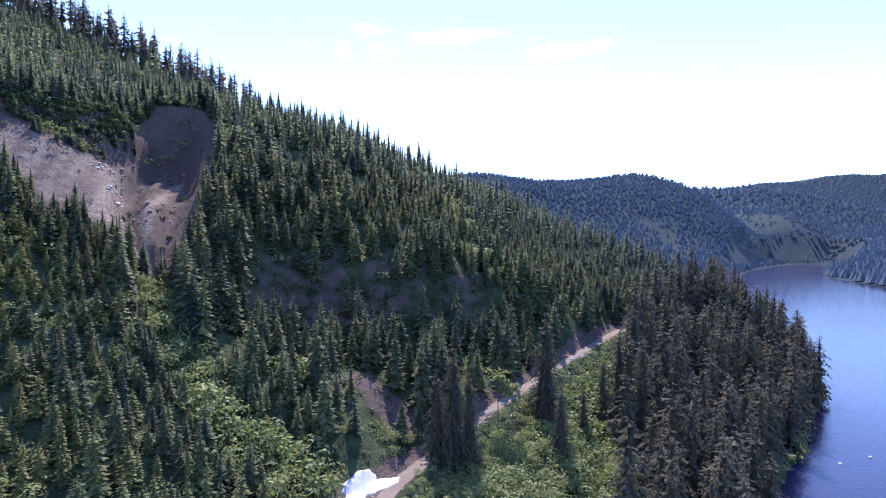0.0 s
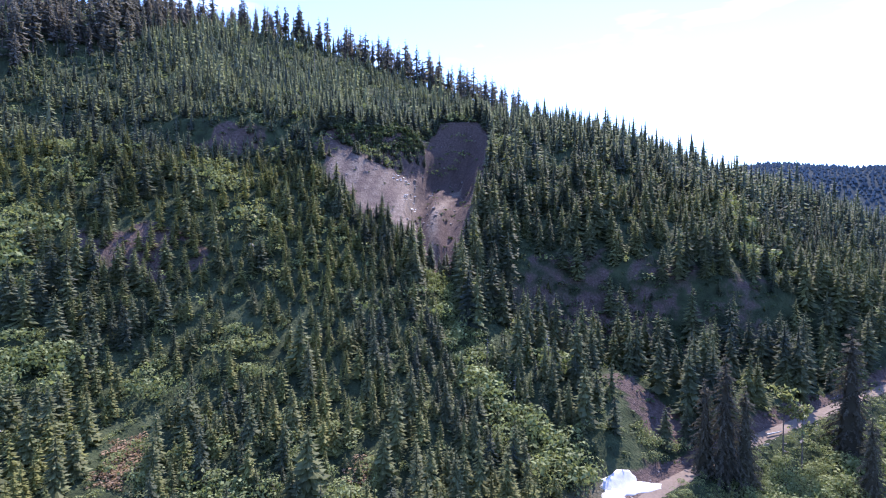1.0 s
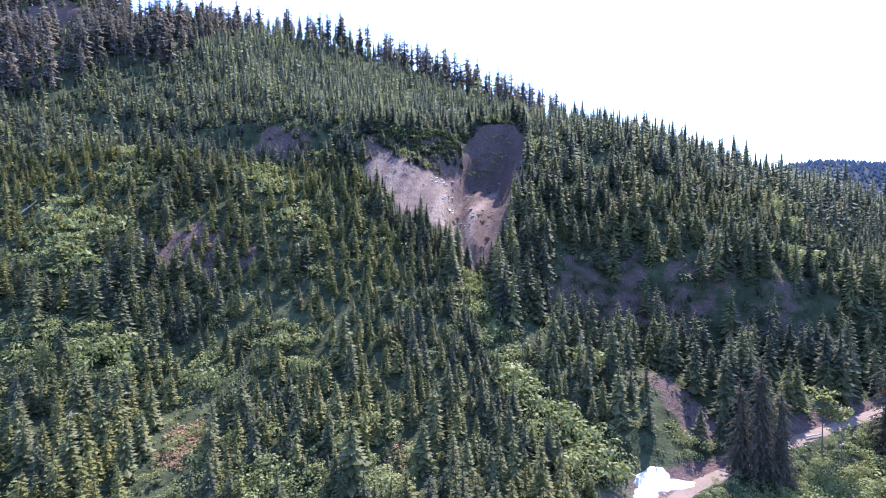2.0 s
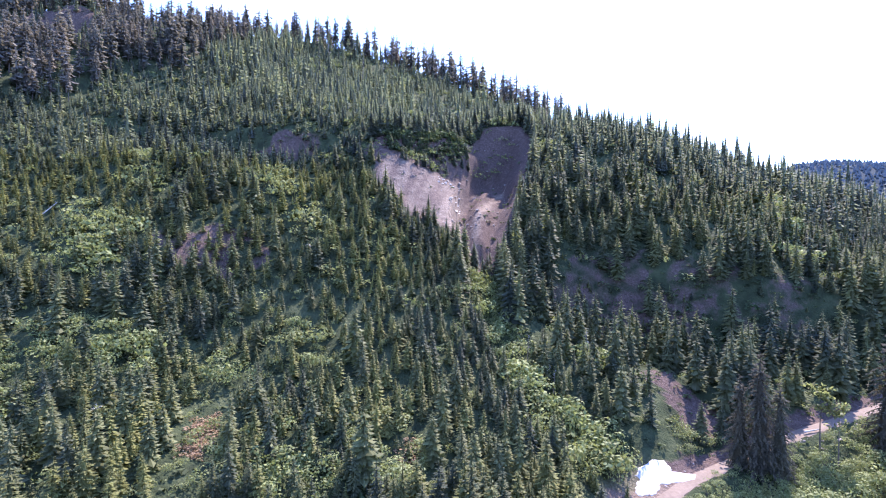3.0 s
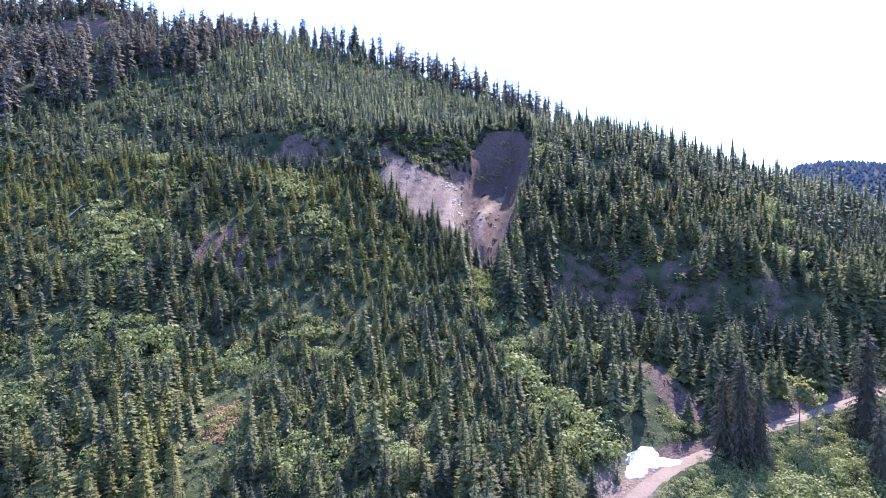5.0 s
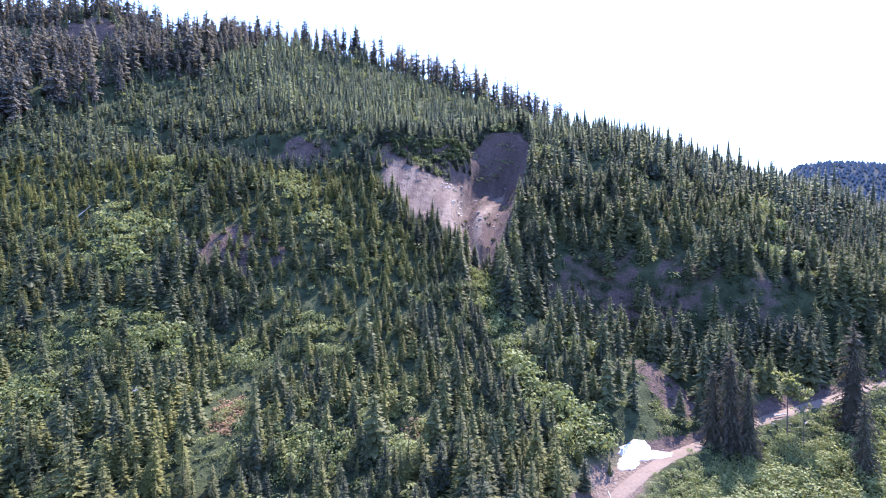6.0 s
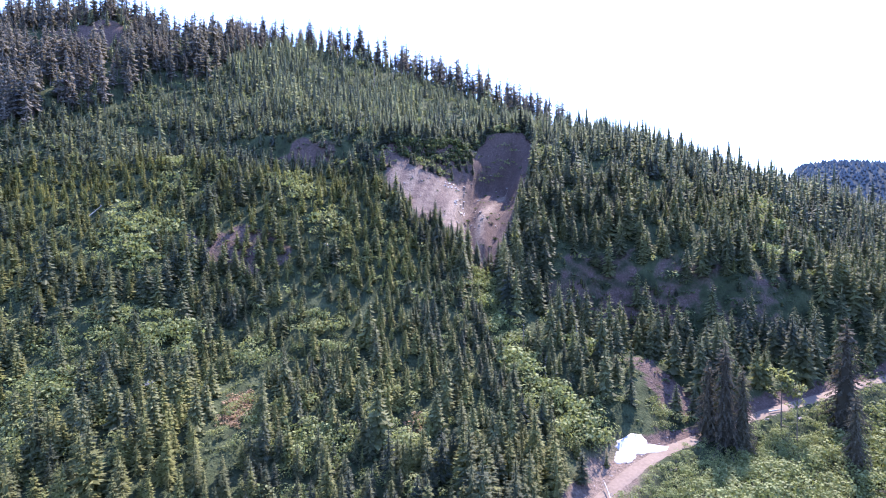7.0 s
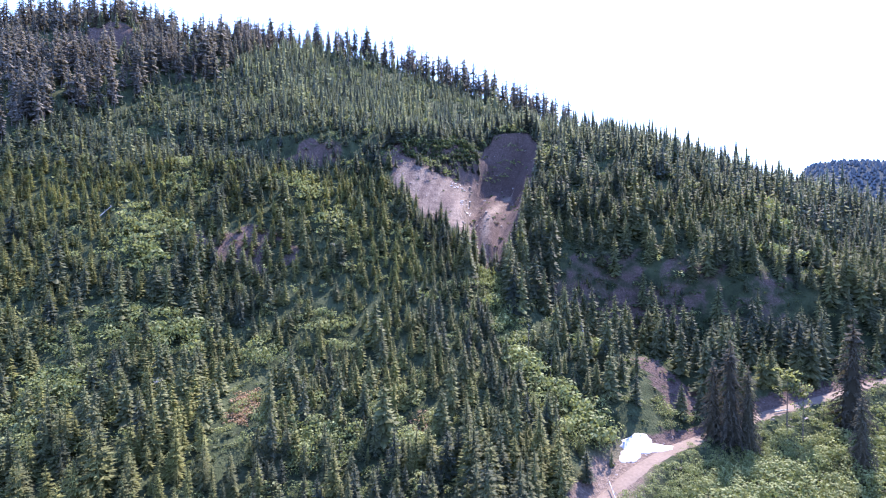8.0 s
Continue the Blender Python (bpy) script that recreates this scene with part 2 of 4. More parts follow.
def crest(x, y):
    c = smin(168.0 - 0.39 * (x + 189), 173.0 + 0.10 * (x + 189), 20.0)
    c = c + hump(x, y, -125, 225, 45, 60, 2) + hump(x, y, -268, 180, 55, 90, 16)
    c = c - hump(x, y, -96, 257, 34, 60, 8) + hump(x, y, 34, 268, 26, 40, 5) + hump(x, y, -248, 212, 26, 40, 9) - hump(x, y, -266, 158, 24, 34, 14)
    c = c + hump(x, y, -318, 92, 40, 45, 15) + hump(x, y, -205, 240, 24, 30, 3)
    return c - 0.5 * np.maximum(0, y - 246 - 0.10 * (x + 108)) - 0.3 * np.maximum(0, -0.6 * x + 0.8 * y - 345)


def inside(x, y, ring):
    """Metres inside a closed outline; minus outside it."""
    d = along(x, y, np.vstack([ring, ring[:1]]))[0]
    hits = np.zeros(np.shape(x), int)
    for (ax, ay), (bx, by) in zip(ring, np.roll(ring, -1, axis=0)):
        cross = (ay > y) != (by > y)
        hits += cross & (x < (bx - ax) * (y - ay) / (by - ay + 1e-9) + ax)
    return np.where(hits % 2, d, -d)


CHUTE = curve([(-93, 187), (-91.5, 171), (-88.5, 155), (-82.5, 142), (-71.5, 131)], 4)      # a channel cut into the slip
STREAK = curve([(-86, 189), (-83.5, 167), (-79, 147), (-72, 132)], 4)      # pale stones run down beside it


def scar(x, y):
    """How deep the landslip has cut, and 0 to 1 how much of it is bare."""
    run = SCAR_FOOT - SCAR_HEAD
    length = np.hypot(*run)
    ux, uy = run / length
    px, py = x - SCAR_HEAD[0], y - SCAR_HEAD[1]
    p, q = (px * ux + py * uy) / length, px * -uy + py * ux
    pc = np.clip(p, 0, 1)
    left, right = 26 - 19 * pc, 9 - 2.5 * pc
    side = np.clip(1 - np.where(q < 0, -q / left, q / right), 0, 1)
    ends = np.clip(p / 0.10 + 0.4, 0, 1) * np.clip((1.12 - p) / 0.25, 0, 1)
    depth = (14 - 9 * pc) * side ** 0.9 * ends + 0.8 * np.abs(rough(q, p * 14, 7)) * (side > 0.05) * ends
    up = np.minimum(along(x, y, SCAR_EDGE[7:])[0], along(x, y, np.vstack([SCAR_EDGE[-1:], SCAR_EDGE[:1]]))[0] + 1.0)
    low = along(x, y, SCAR_EDGE[:5])[0]
    ring = inside(x, y, SCAR_EDGE)
    bowl = np.clip(up * (1.7 + 0.7 * rough(x, y, 9) + 0.9 * rough(x + 40, 0.3 * y, 4)), 0, 17.0) * np.clip(ring / 1.5, 0, 1)
    bowl = np.minimum(bowl, 0.5 + 0.33 * low)
    d, k, west = along(x, y, CHUTE)
    d = d + 0.8 * rough(x, y, 5)
    channel = (19 - 9 * k) * np.clip(np.where(west > 0, 1 - (d - 1.0) / 3.5, 1 - (d - 1.0) / 10), 0, 1) * np.clip(ring / 3, 0, 1) * np.clip(k / 0.12, 0, 1)
    bowl = np.maximum(bowl, channel)
    depth = np.maximum(depth, bowl)
    return depth, np.clip(1.0 + ring / 3 + 1.2 * rough(x, y, 6), 0, 1), p, q


def scarp(x, y, line, drop, steep, reach):
    """Metres cut away below a line along the slope: a steep bank, then a floor that rises back to the hillside."""
    d, k, side = along(x, y, line)
    d = d + 2.0 * rough(x, y, 12)
    a, b = np.clip(d / steep, 0, 1), np.clip((d - steep) / reach, 0, 1)
    return np.where(side > 0, drop * a * a * (3 - 2 * a) * (1 - b * b * (3 - 2 * b)), 0) * np.clip(k / 0.16, 0, 1) * np.clip((1 - k) / 0.16, 0, 1)


HOLLOW = curve([(-62, 134), (-52, 143), (-42, 151), (-31, 156), (-18, 159), (-4, 163.5), (9, 170), (20, 177), (34, 187)], 4)
BENCH = curve([(-204, 90), (-184, 100), (-170, 107.5), (-154, 115.5), (-139, 124), (-126, 133), (-115, 141)], 4)
CLIFF = curve([(-292, 84), (-280, 100), (-270, 120), (-258, 140)], 4)


def near_land(x, y):
    z = smin(slope(x, y), crest(x, y), 10.0)
    z = z - scarp(x, y, HOLLOW, 10.0, 8.0, 26.0) - scarp(x, y, BENCH, 5.0, 5.0, 24.0) - scarp(x, y, CLIFF, 9.0, 7.0, 40.0)
    z = z + hump(x, y, -325, 95, 45, 45, 7) - hump(x, y, -262, 152, 17, 24, 8)
    z = z + 6.0 * np.exp(-(along(x, y, SCAR_EDGE[10:16])[0] / 20) ** 2)
    z = smax(z, np.minimum(-0.25 * shore(x, y), 45.0), 4.0)
    z = smin(z, 1.0 * (160 - x), 10.0)
    z = np.where(shore(x, y) > 0, np.minimum(z, -0.3 * shore(x, y)), z)
    return z + (2.2 * rough(x, y, 30) + 0.5 * rough(x, y, 6)) * np.clip(-shore(x, y) / 15, 0, 1)


ROAD_Z = near_land(ROAD[:, 0], ROAD[:, 1])
ROAD_Z = np.convolve(np.pad(ROAD_Z, 6, mode="edge"), np.ones(13) / 13, "valid")
ROAD_LEN = np.concatenate(([0], np.cumsum(np.hypot(*np.diff(ROAD, axis=0).T))))


INLET = curve([(330, 560), (440, 740), (535, 870), (640, 1010), (800, 1180)], 4)


def far_land(x, y):
    r = rough(x, y, 260)
    z = -20 + hump(x, y, 235, 1350, 430, 330, 222, 6) * np.clip((x + 110) / 130, 0, 1) + hump(x, y, 1000, 1900, 620, 300, 238) + hump(x, y, 860, 1450, 240, 240, 120)
    z = z + 24 * r * np.clip((y - 700) / 300, 0, 1)
    bank = np.clip(0.26 * (x - (572 + 0.25 * (y - 800))), -20, 62 + 50 * r) * np.clip((y - 350) / 200, 0, 1) * np.clip((2600 - y) / 600, 0, 1)
    z = smax(z, np.where(y > 350, bank, -20), 12)
    d, _, _ = along(x, y, INLET)
    z = smin(z, -4 + np.maximum(0, d - 42) * 0.35 + np.maximum(0, d - 90) * 4, 6)
    ridge = (375 + 0.12 * (x - 2050) + 130 * rough(x, y, 700)) * np.exp(-((y - 3500) / 600) ** 2) * np.clip((x - 700) / 900, 0, 1)
    z = smax(z, ridge - 20, 20) + hump(x, y, 2300, 2200, 800, 500, 210)
    behind = np.clip(-0.35 * (y + 450), -20, 260) + 40 * r
    return smax(z, np.where(y < -300, behind, -20), 10)


def land(x, y):
    x, y = np.asarray(x, float), np.asarray(y, float)
    z = near_land(x, y)
    z = z - scar(x, y)[0]
    d, k, _ = along(x, y, GULLY)
    z = z - 4.0 * np.clip(1 - d / (9 + 3 * k), 0, 1)
    z = np.maximum(z, -20)
    z = smax(z, far_land(x, y), 6)
    d, k, _ = along(x, y, ROAD)
    zr = np.interp(k * ROAD_LEN[-1], ROAD_LEN, ROAD_Z)
    w = np.clip((d - 2.0) / 4.0, 0, 1)
    return np.where(d < 7, zr * (1 - w) + z * w, z)


CONTOUR = math.atan2(0.69, 0.72)      # the way along the hillside, level
BARE = [(-40, 144, 15, 7, 0.42), (-20, 151, 15, 7, 0.37), (-33, 137, 9, 5, 0.36), (4, 161, 14, 6, 0.35), (-15, 122, 5, 8, 0.56), (-121, 79, 10, 6, 0.55), (-138, 123, 9, 3, 0.55),
        (-2, 230, 10, 4, 0.5), (-17, 86, 4, 6, 0.56), (-273, 113, 17, 10, 0.56)]      # x, y, length, width, how bare


def bare(x, y):
    b = np.zeros(np.shape(x))
    c, s = math.cos(CONTOUR), math.sin(CONTOUR)
    for cx, cy, rx, ry, most in BARE:
        dx, dy = x - cx, y - cy
        d = np.hypot((dx * c + dy * s) / rx, (dy * c - dx * s) / ry) + 1.3 * rough(x, y, 6)
        b = np.maximum(b, np.clip(2.0 - 1.6 * d, 0, most))
    d, k, side = along(x, y, ROAD)
    b = np.maximum(b, np.clip((np.where(side < 0, 5.5, 2.4) - d) / 2.0, 0, 1))
    return np.maximum(b, scar(x, y)[1])


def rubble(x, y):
    """Pale rubble: the west side of the landslip, paler to paint the sun on it, the chute, and the fan by the road."""
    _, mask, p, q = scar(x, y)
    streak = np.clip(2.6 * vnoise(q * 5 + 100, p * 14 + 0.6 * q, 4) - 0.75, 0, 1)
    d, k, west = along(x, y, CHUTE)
    # pale west of the chute, plain soil east: sun and shade as colour
    lit_flank = mask * np.clip((p - 0.35) * 5, 0, 1) * np.where(west > 0, 0.12 + 0.6 * streak + 0.3 * np.clip(1.6 - d / 6, 0, 1), 0.12 * streak)
    # no pale tone by the headwall, so its soil stays dark as if shaded
    lit_flank = lit_flank * np.clip((along(x, y, SCAR_EDGE[7:])[0] - 5) / 4, 0, 1)
    d, k, _ = along(x, y, STREAK)
    run = np.clip(1.4 - d / (0.7 + 0.8 * k) + 1.2 * rough(x, y, 3), 0, 0.9) * (k < 0.97) * (k > 0.15)
    a = np.maximum(lit_flank, run)
    fan = np.clip(1.5 - np.hypot((x + 15.5) / 5, (y - 86) / 9) + 0.6 * rough(x, y, 5), 0, 0.4)
    return np.maximum(a, fan)


def clearing(x, y):
    """Felled and grassy openings in the far woods."""
    c = np.zeros(np.shape(x))
    for cx, cy, rx, ry in ((800, 1380, 60, 130), (410, 1040, 40, 50), (900, 1560, 70, 90)):
        c = np.maximum(c, np.clip(1.6 - 1.4 * np.hypot((x - cx) / rx, (y - cy) / ry) + 1.5 * rough(x, y, 40), 0, 1))
    return c


def hazed_woods(x, y):
    """Far off the woods close over the ground, in a colour with haze mixed in."""
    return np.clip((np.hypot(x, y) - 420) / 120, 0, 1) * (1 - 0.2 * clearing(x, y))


def mesh_of(name, verts, faces, mat, smooth=False):
    """A mesh from arrays of places and of triangles or quads."""
    me = bpy.data.meshes.new(name)
    verts, faces = np.asarray(verts, np.float32), np.asarray(faces, np.int32)
    n = faces.shape[1]
    me.vertices.add(len(verts))
    me.vertices.foreach_set("co", verts.ravel())
    me.loops.add(faces.size)
    me.loops.foreach_set("vertex_index", faces.ravel())
    me.polygons.add(len(faces))
    me.polygons.foreach_set("loop_start", np.arange(0, faces.size, n, dtype=np.int32))
    me.polygons.foreach_set("use_smooth", np.full(len(faces), smooth))
    me.update(calc_edges=True)
    me.materials.append(mat)
    return me


def grown(a, b, first, rate):
    """Steps from a to b that widen from first by rate."""
    out, step = [a], first
    while abs(out[-1] - a) < abs(b - a):
        out.append(out[-1] + math.copysign(step, b - a))
        step = min(step * rate, 45)
    return out[1:]


gx = np.array(sorted(grown(-330, -1400, 5, 1.2) + list(np.arange(-330, -200, 3.0)) + list(np.arange(-200, -116, 2.4)) + list(np.arange(-115, -56, 1.1))
                     + list(np.arange(-55, 180, 2.5)) + grown(180, 4600, 4, 1.12)))
gy = np.array(sorted(grown(-10, -1500, 5, 1.3) + list(np.arange(-10, 112, 2.4)) + list(np.arange(113, 202, 1.2)) + list(np.arange(203, 300, 2.4)) + grown(300, 4800, 5, 1.13)))
X, Y = np.meshgrid(gx, gy)
Z = land(X, Y)
ids = np.arange(X.size).reshape(X.shape)
quads = np.stack([ids[:-1, :-1], ids[:-1, 1:], ids[1:, 1:], ids[1:, :-1]], -1).reshape(-1, 4)
ground_mesh = mesh_of("ground", np.stack([X, Y, Z], -1).reshape(-1, 3), quads, GROUND, True)
for key, fn in (("bare", bare), ("rubble", rubble), ("hazed_woods", hazed_woods)):
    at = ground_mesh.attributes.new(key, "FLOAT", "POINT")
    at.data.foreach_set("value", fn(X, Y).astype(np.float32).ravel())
ground = tagged(new("ground", ground_mesh), "steep mountainside of undergrowth, bare soil and a landslip above a lake", "ground", kind="structure")

water = tagged(new("water", mesh_of("water", [(-1500, -1600, 0), (4700, -1600, 0), (4700, 4800, 0), (-1500, 4800, 0)], [(0, 1, 2, 3)], WATER)),
               "calm deep blue mountain lake", "lake", kind="structure")


def build_road():
    tang = np.gradient(ROAD, axis=0)
    tang /= np.linalg.norm(tang, axis=1)[:, None]
    side = np.stack([tang[:, 1], -tang[:, 0]], 1)
    verts, faces = [], []
    across = (-1.75, -1.2, -0.8, 0, 0.8, 1.2, 1.75)
    height = (-0.15, 0.05, 0.02, 0.09, 0.02, 0.05, -0.15)
    for i, (p, s) in enumerate(zip(ROAD, side)):
        for a, h in zip(across, height):
            a = a * (1 + 0.25 * rough(p[0] + a * 9, p[1], 9)) if abs(a) > 1.5 else a
            verts.append((*(p + s * a), ROAD_Z[i] + h + 0.04))
    n = len(across)
    for i in range(len(ROAD) - 1):
        for j in range(n - 1):
            faces.append((i * n + j, i * n + j + 1, (i + 1) * n + j + 1, (i + 1) * n + j))
    return tagged(new("road", mesh_of("road", verts, faces, GRAVEL, True)), "pale gravel forest road with worn wheel tracks", "road", kind="structure")


build_road()


# ---- trees ----
def conifer(seed, whorls, per, radius, bare_part, droop, ragged, sprays=1, core=0.4, taper=0.85, width=0.36, tent=0.6, fine=1.0, frond=False):
    """A crown of boughs round a stem one metre high, each of one or more tent-shaped sprays: places and triangles."""
    r = np.random.default_rng(seed)
    v, f = [], []
    for w in range(whorls):
        h = bare_part + (1 - bare_part) * (w + 0.5 * r.random()) / whorls
        k = (h - bare_part) / (1 - bare_part)
        reach = radius * (1 - k) ** taper * min(1, 0.6 + k * 5) + 0.008
        turn = r.random() * 6.28
        for b in range(per if k < 0.85 else 4):
            if r.random() < ragged * 0.4:
                continue
            a = turn + 6.283 * b / per + r.normal() * 0.25
            L = max(reach * (1 + ragged * r.normal() * 0.6), 0.01)
            dp = droop * (0.6 + 0.8 * r.random())
            hb = h + (r.random() - 0.5) * 1.3 / whorls
            n_s = sprays if k < 0.8 else max(1, sprays // 3)
            for j in range(n_s):
                g0 = 0.0 if n_s == 1 else 0.08 + 0.8 * (j + r.random()) / n_s
                ls = L if n_s == 1 else L * (0.62 - 0.3 * g0) * (0.6 + 0.6 * r.random()) * (2.0 / n_s) ** 0.48 * fine
                aj = a + (0 if n_s == 1 else r.normal() * 0.6)
                if (frond or k >= 0.8) and n_s > 1:      # one long blade with shorter ones branching off on both sides
                    g0 = 0.0 if j == 0 else 0.15 + 0.6 * j / n_s
                    ls = L if j == 0 else L * (0.95 - g0) * (0.7 + 0.4 * r.random()) * fine
                    aj = a + (0 if j == 0 else (0.75 + 0.2 * r.random()) * (1 if j % 2 else -1))
                ca, sa = math.cos(aj), math.sin(aj)
                base = np.array((math.cos(a) * L * g0, math.sin(a) * L * g0, hb + L * (0.12 + 0.05 * g0 - dp * g0 * g0)))
                fall = dp if n_s == 1 else dp * (0.7 + 0.9 * g0) * (0.5 + r.random())
                tip = base + np.array((ca * ls, sa * ls, -fall * ls + 0.2 * ls * (k - 0.3)))
                wd = ls * width * (0.7 + 0.6 * r.random())
                wd = wd * 0.55 if k >= 0.8 and not frond else wd
                mid = base * 0.4 + tip * 0.6
                off = np.array((-sa, ca, 0)) * wd
                low = np.array((0, 0, -tent * wd))
                n = len(v)
                v.extend((base, mid + off + low, tip, mid - off + low))
                f.extend(((n, n + 1, n + 2), (n, n + 2, n + 3)))
    # dense heart of twigs round the stem
    m = 5
    n = len(v)
    for i in range(m):
        a = 6.283 * i / m
        v.append(np.array((math.cos(a) * radius * core, math.sin(a) * radius * core, bare_part + 0.03)))
    v.append(np.array((0, 0, 0.97)))
    for i in range(m):
        f.append((n + i, n + (i + 1) % m, n + m))
    return np.array(v), np.array(f)


def stem(height=0.9, radius=0.014, sides=5):
    v = [(math.cos(6.283 * i / sides) * radius * g, math.sin(6.283 * i / sides) * radius * g, h) for h, g in ((-0.06, 1.25), (0.1, 1.0), (height, 0.15)) for i in range(sides)]
    f = []
    for ring in (0, sides):
        for i in range(sides):
            a, b = ring + i, ring + (i + 1) % sides
            f.extend(((a, b, b + sides), (a, b + sides, a + sides)))
    return np.array(v), np.array(f)


def leafy(seed, sprays, flat=0.75, size=0.17):
    """A shrub's crown, one metre across and high: many leaf sprays on uneven lobes."""
    r = np.random.default_rng(seed)
    lobes = [(r.normal() * 0.22, r.normal() * 0.22, 0.28 + 0.42 * r.random(), 0.17 + 0.17 * r.random()) for _ in range(6)]
    v, f = [], []
    for _ in range(sprays):
        lx, ly, lz, lr = lobes[r.integers(len(lobes))]
        d = r.normal(size=3)
        d /= np.linalg.norm(d)
        d[2] = abs(d[2]) * 1.1 - 0.35
        c = np.array((lx, ly, lz * flat)) + d * lr * (0.9 + 0.2 * r.random())
        c[2] = max(c[2], 0.02)
        a = np.cross(d + r.normal(size=3) * 0.5, (0, 0, 1))
        a /= np.linalg.norm(a) + 1e-6
        b = np.cross(d, a) + r.normal(size=3) * 0.3
        s = size * (0.5 + 0.8 * r.random())
        n = len(v)
        v.extend((c - a * s * 0.5, c + b * s * 0.6, c + a * s * 0.5, c - b * s * 0.6))
        f.extend(((n, n + 1, n + 2), (n, n + 2, n + 3)))
    return np.array(v), np.array(f)


def forest(name, places, kinds, label, category):
    """All of places as one mesh of stuff, of one or more kinds (shapes, material). A place: x, y, z, height, width, turn, shape."""
    verts, faces, slots, tints, base = [], [], [], [], 0
    for slot, (shapes, _) in enumerate(kinds):
        for x, y, z, h, w, turn, k in places:
            v, f = shapes[int(k) % len(shapes)]
            c, s = math.cos(turn) * w, math.sin(turn) * w
            verts.append(np.stack([v[:, 0] * c - v[:, 1] * s + x, v[:, 0] * s + v[:, 1] * c + y, v[:, 2] * h + z], 1))
            faces.append(f + base)
            slots.append(np.full(len(f), slot, np.int32))
            tints.append(np.full(len(v), k * 0.618 % 1))
            base += len(v)
    me = mesh_of(name, np.concatenate(verts), np.concatenate(faces), kinds[0][1])
    for _, mat in kinds[1:]:
        me.materials.append(mat)
    me.polygons.foreach_set("material_index", np.concatenate(slots))
    tint = me.attributes.new("tint", "FLOAT", "POINT")
    tint.data.foreach_set("value", np.concatenate(tints).astype(np.float32))
    return tagged(new(name, me), label, category, kind="stuff")


def tree_things(name, places, crowns, trunk_mesh, label, category, group):
    """Each of places as a thing of its own with a trunk and a crown."""
    for x, y, z, h, w, turn, k in places:
        top = tagged(new(name), label, category, group)
        top.matrix_world = Matrix.LocRotScale((x, y, z), Euler((0, 0, turn)), (w, w, h))
        for part_name, me in (("trunk", trunk_mesh), ("crown", crowns[int(k) % len(crowns)])):
            if me:
                new(part_name, me).parent = top


# ---- where things grow ----
def scatter(x0, x1, y0, y1, step, seed):
    r = np.random.default_rng(seed)
    x, y = np.meshgrid(np.arange(x0, x1, step), np.arange(y0, y1, step))
    x, y = x.ravel() + r.uniform(-0.48, 0.48, x.size) * step, y.ravel() + r.uniform(-0.48, 0.48, x.size) * step
    return x, y, r


SHRUBBY = [(-232, 61, 8), (-162, 86, 4), (-150, 78, 5), (-152, 64, 4), (-141, 65, 4.5), (-141, 55, 4.5), (-131, 56, 4), (-135, 70, 3.5), (-125, 58, 3.5), (-123, 41, 4.5),
           (-116, 41, 5), (-119, 32, 5), (-108, 48, 7), (-128, 106, 7), (-108, 101, 5), (-93, 62, 4), (-108, 25, 7), (-106, 17, 8), (-65, 52, 4), (-58, 53, 5),
           (-82, 77, 4), (-90, 79, 4), (-49, 63, 4), (-11, 108, 5), (-23, 92, 5), (6, 203, 5), (9, 182, 5),
           (25, 191, 4), (3.5, 221, 4), (-74, 186, 5), (-32, 118, 4), (76, 214, 8)]


def shrubby(x, y):
    s = np.zeros(np.shape(x))
    for cx, cy, r in SHRUBBY:
        s = np.maximum(s, np.clip(1.6 - np.hypot(x - cx, y - cy) / r + 0.8 * rough(x, y, 8), 0, 1))
    d, k, _ = along(x, y, GULLY)
    s = np.maximum(s, np.clip((5.2 - d) / 2.5, 0, 1))
    d, k, side = along(x, y, ROAD)
    below = (side > 0) & (d > 2.6) & (old_lake(x, y) < 0.5)
    return np.maximum(s, np.where(below, 0.95, 0))


def old_lake(x, y):
    d, k, side = along(x, y, ROAD)
    return ((side > 3) & (x > 41 + 0.34 * (y - 117) - 4 * np.clip((y - 125) / 12, 0, 1) * np.clip((158 - y) / 10, 0, 1) + 11 * rough(x, y, 13)) & (shore(x, y) < -1)).astype(float)


def old_high(x, y):
    a = x < -214 - 0.5 * np.maximum(0, y - 132) + 12 * rough(x, y, 18)
    b = (slope(x, y) - crest(x, y) > -10) & (x < -84)
    return (a | b).astype(float)


def seen_land(x, y):
    return (land(x, y) > 0.6) & (slope(x, y) - crest(x, y) < 11)


def pack(x, y, h, w, r, sink=0.1):
    n = len(x)
    return np.stack([x, y, land(x, y) - sink, h, w, r.random(n) * 6.283, r.integers(0, 1000, n)], 1)


FRONT = np.array([(-112, -6), (-94, 12), (-67, 34), (-39, 58), (-13, 80), (4, 95), (26, 113), (67, 124), (100, 127)], float)      # where the open view of the slope begins


def uphill(x, y):
    """Metres uphill of the front line; minus below it."""
    d, _, side = along(x, y, FRONT)
    return np.where(side > 0, -d, d)


def split(places, count, midst=None):
    """The places nearest to the midst, or to the front line, and the rest."""
    if midst is None:
        u = uphill(places[:, 0], places[:, 1])
        d = np.where(u > -17, u, 1000 - u)
    else:
        d = np.hypot(places[:, 0] - midst[0], places[:, 1] - midst[1])
    order = np.argsort(d)
    return places[order[:count]], places[order[count:]]


def meshes_of(name, shapes, mat):
    made = [mesh_of(name, v, f, mat) for v, f in shapes]
    for i, me in enumerate(made):
        me.attributes.new("tint", "FLOAT", "POINT").data.foreach_set("value", np.full(len(me.vertices), (0.3 + 0.618 * i) % 1, np.float32))
    return made


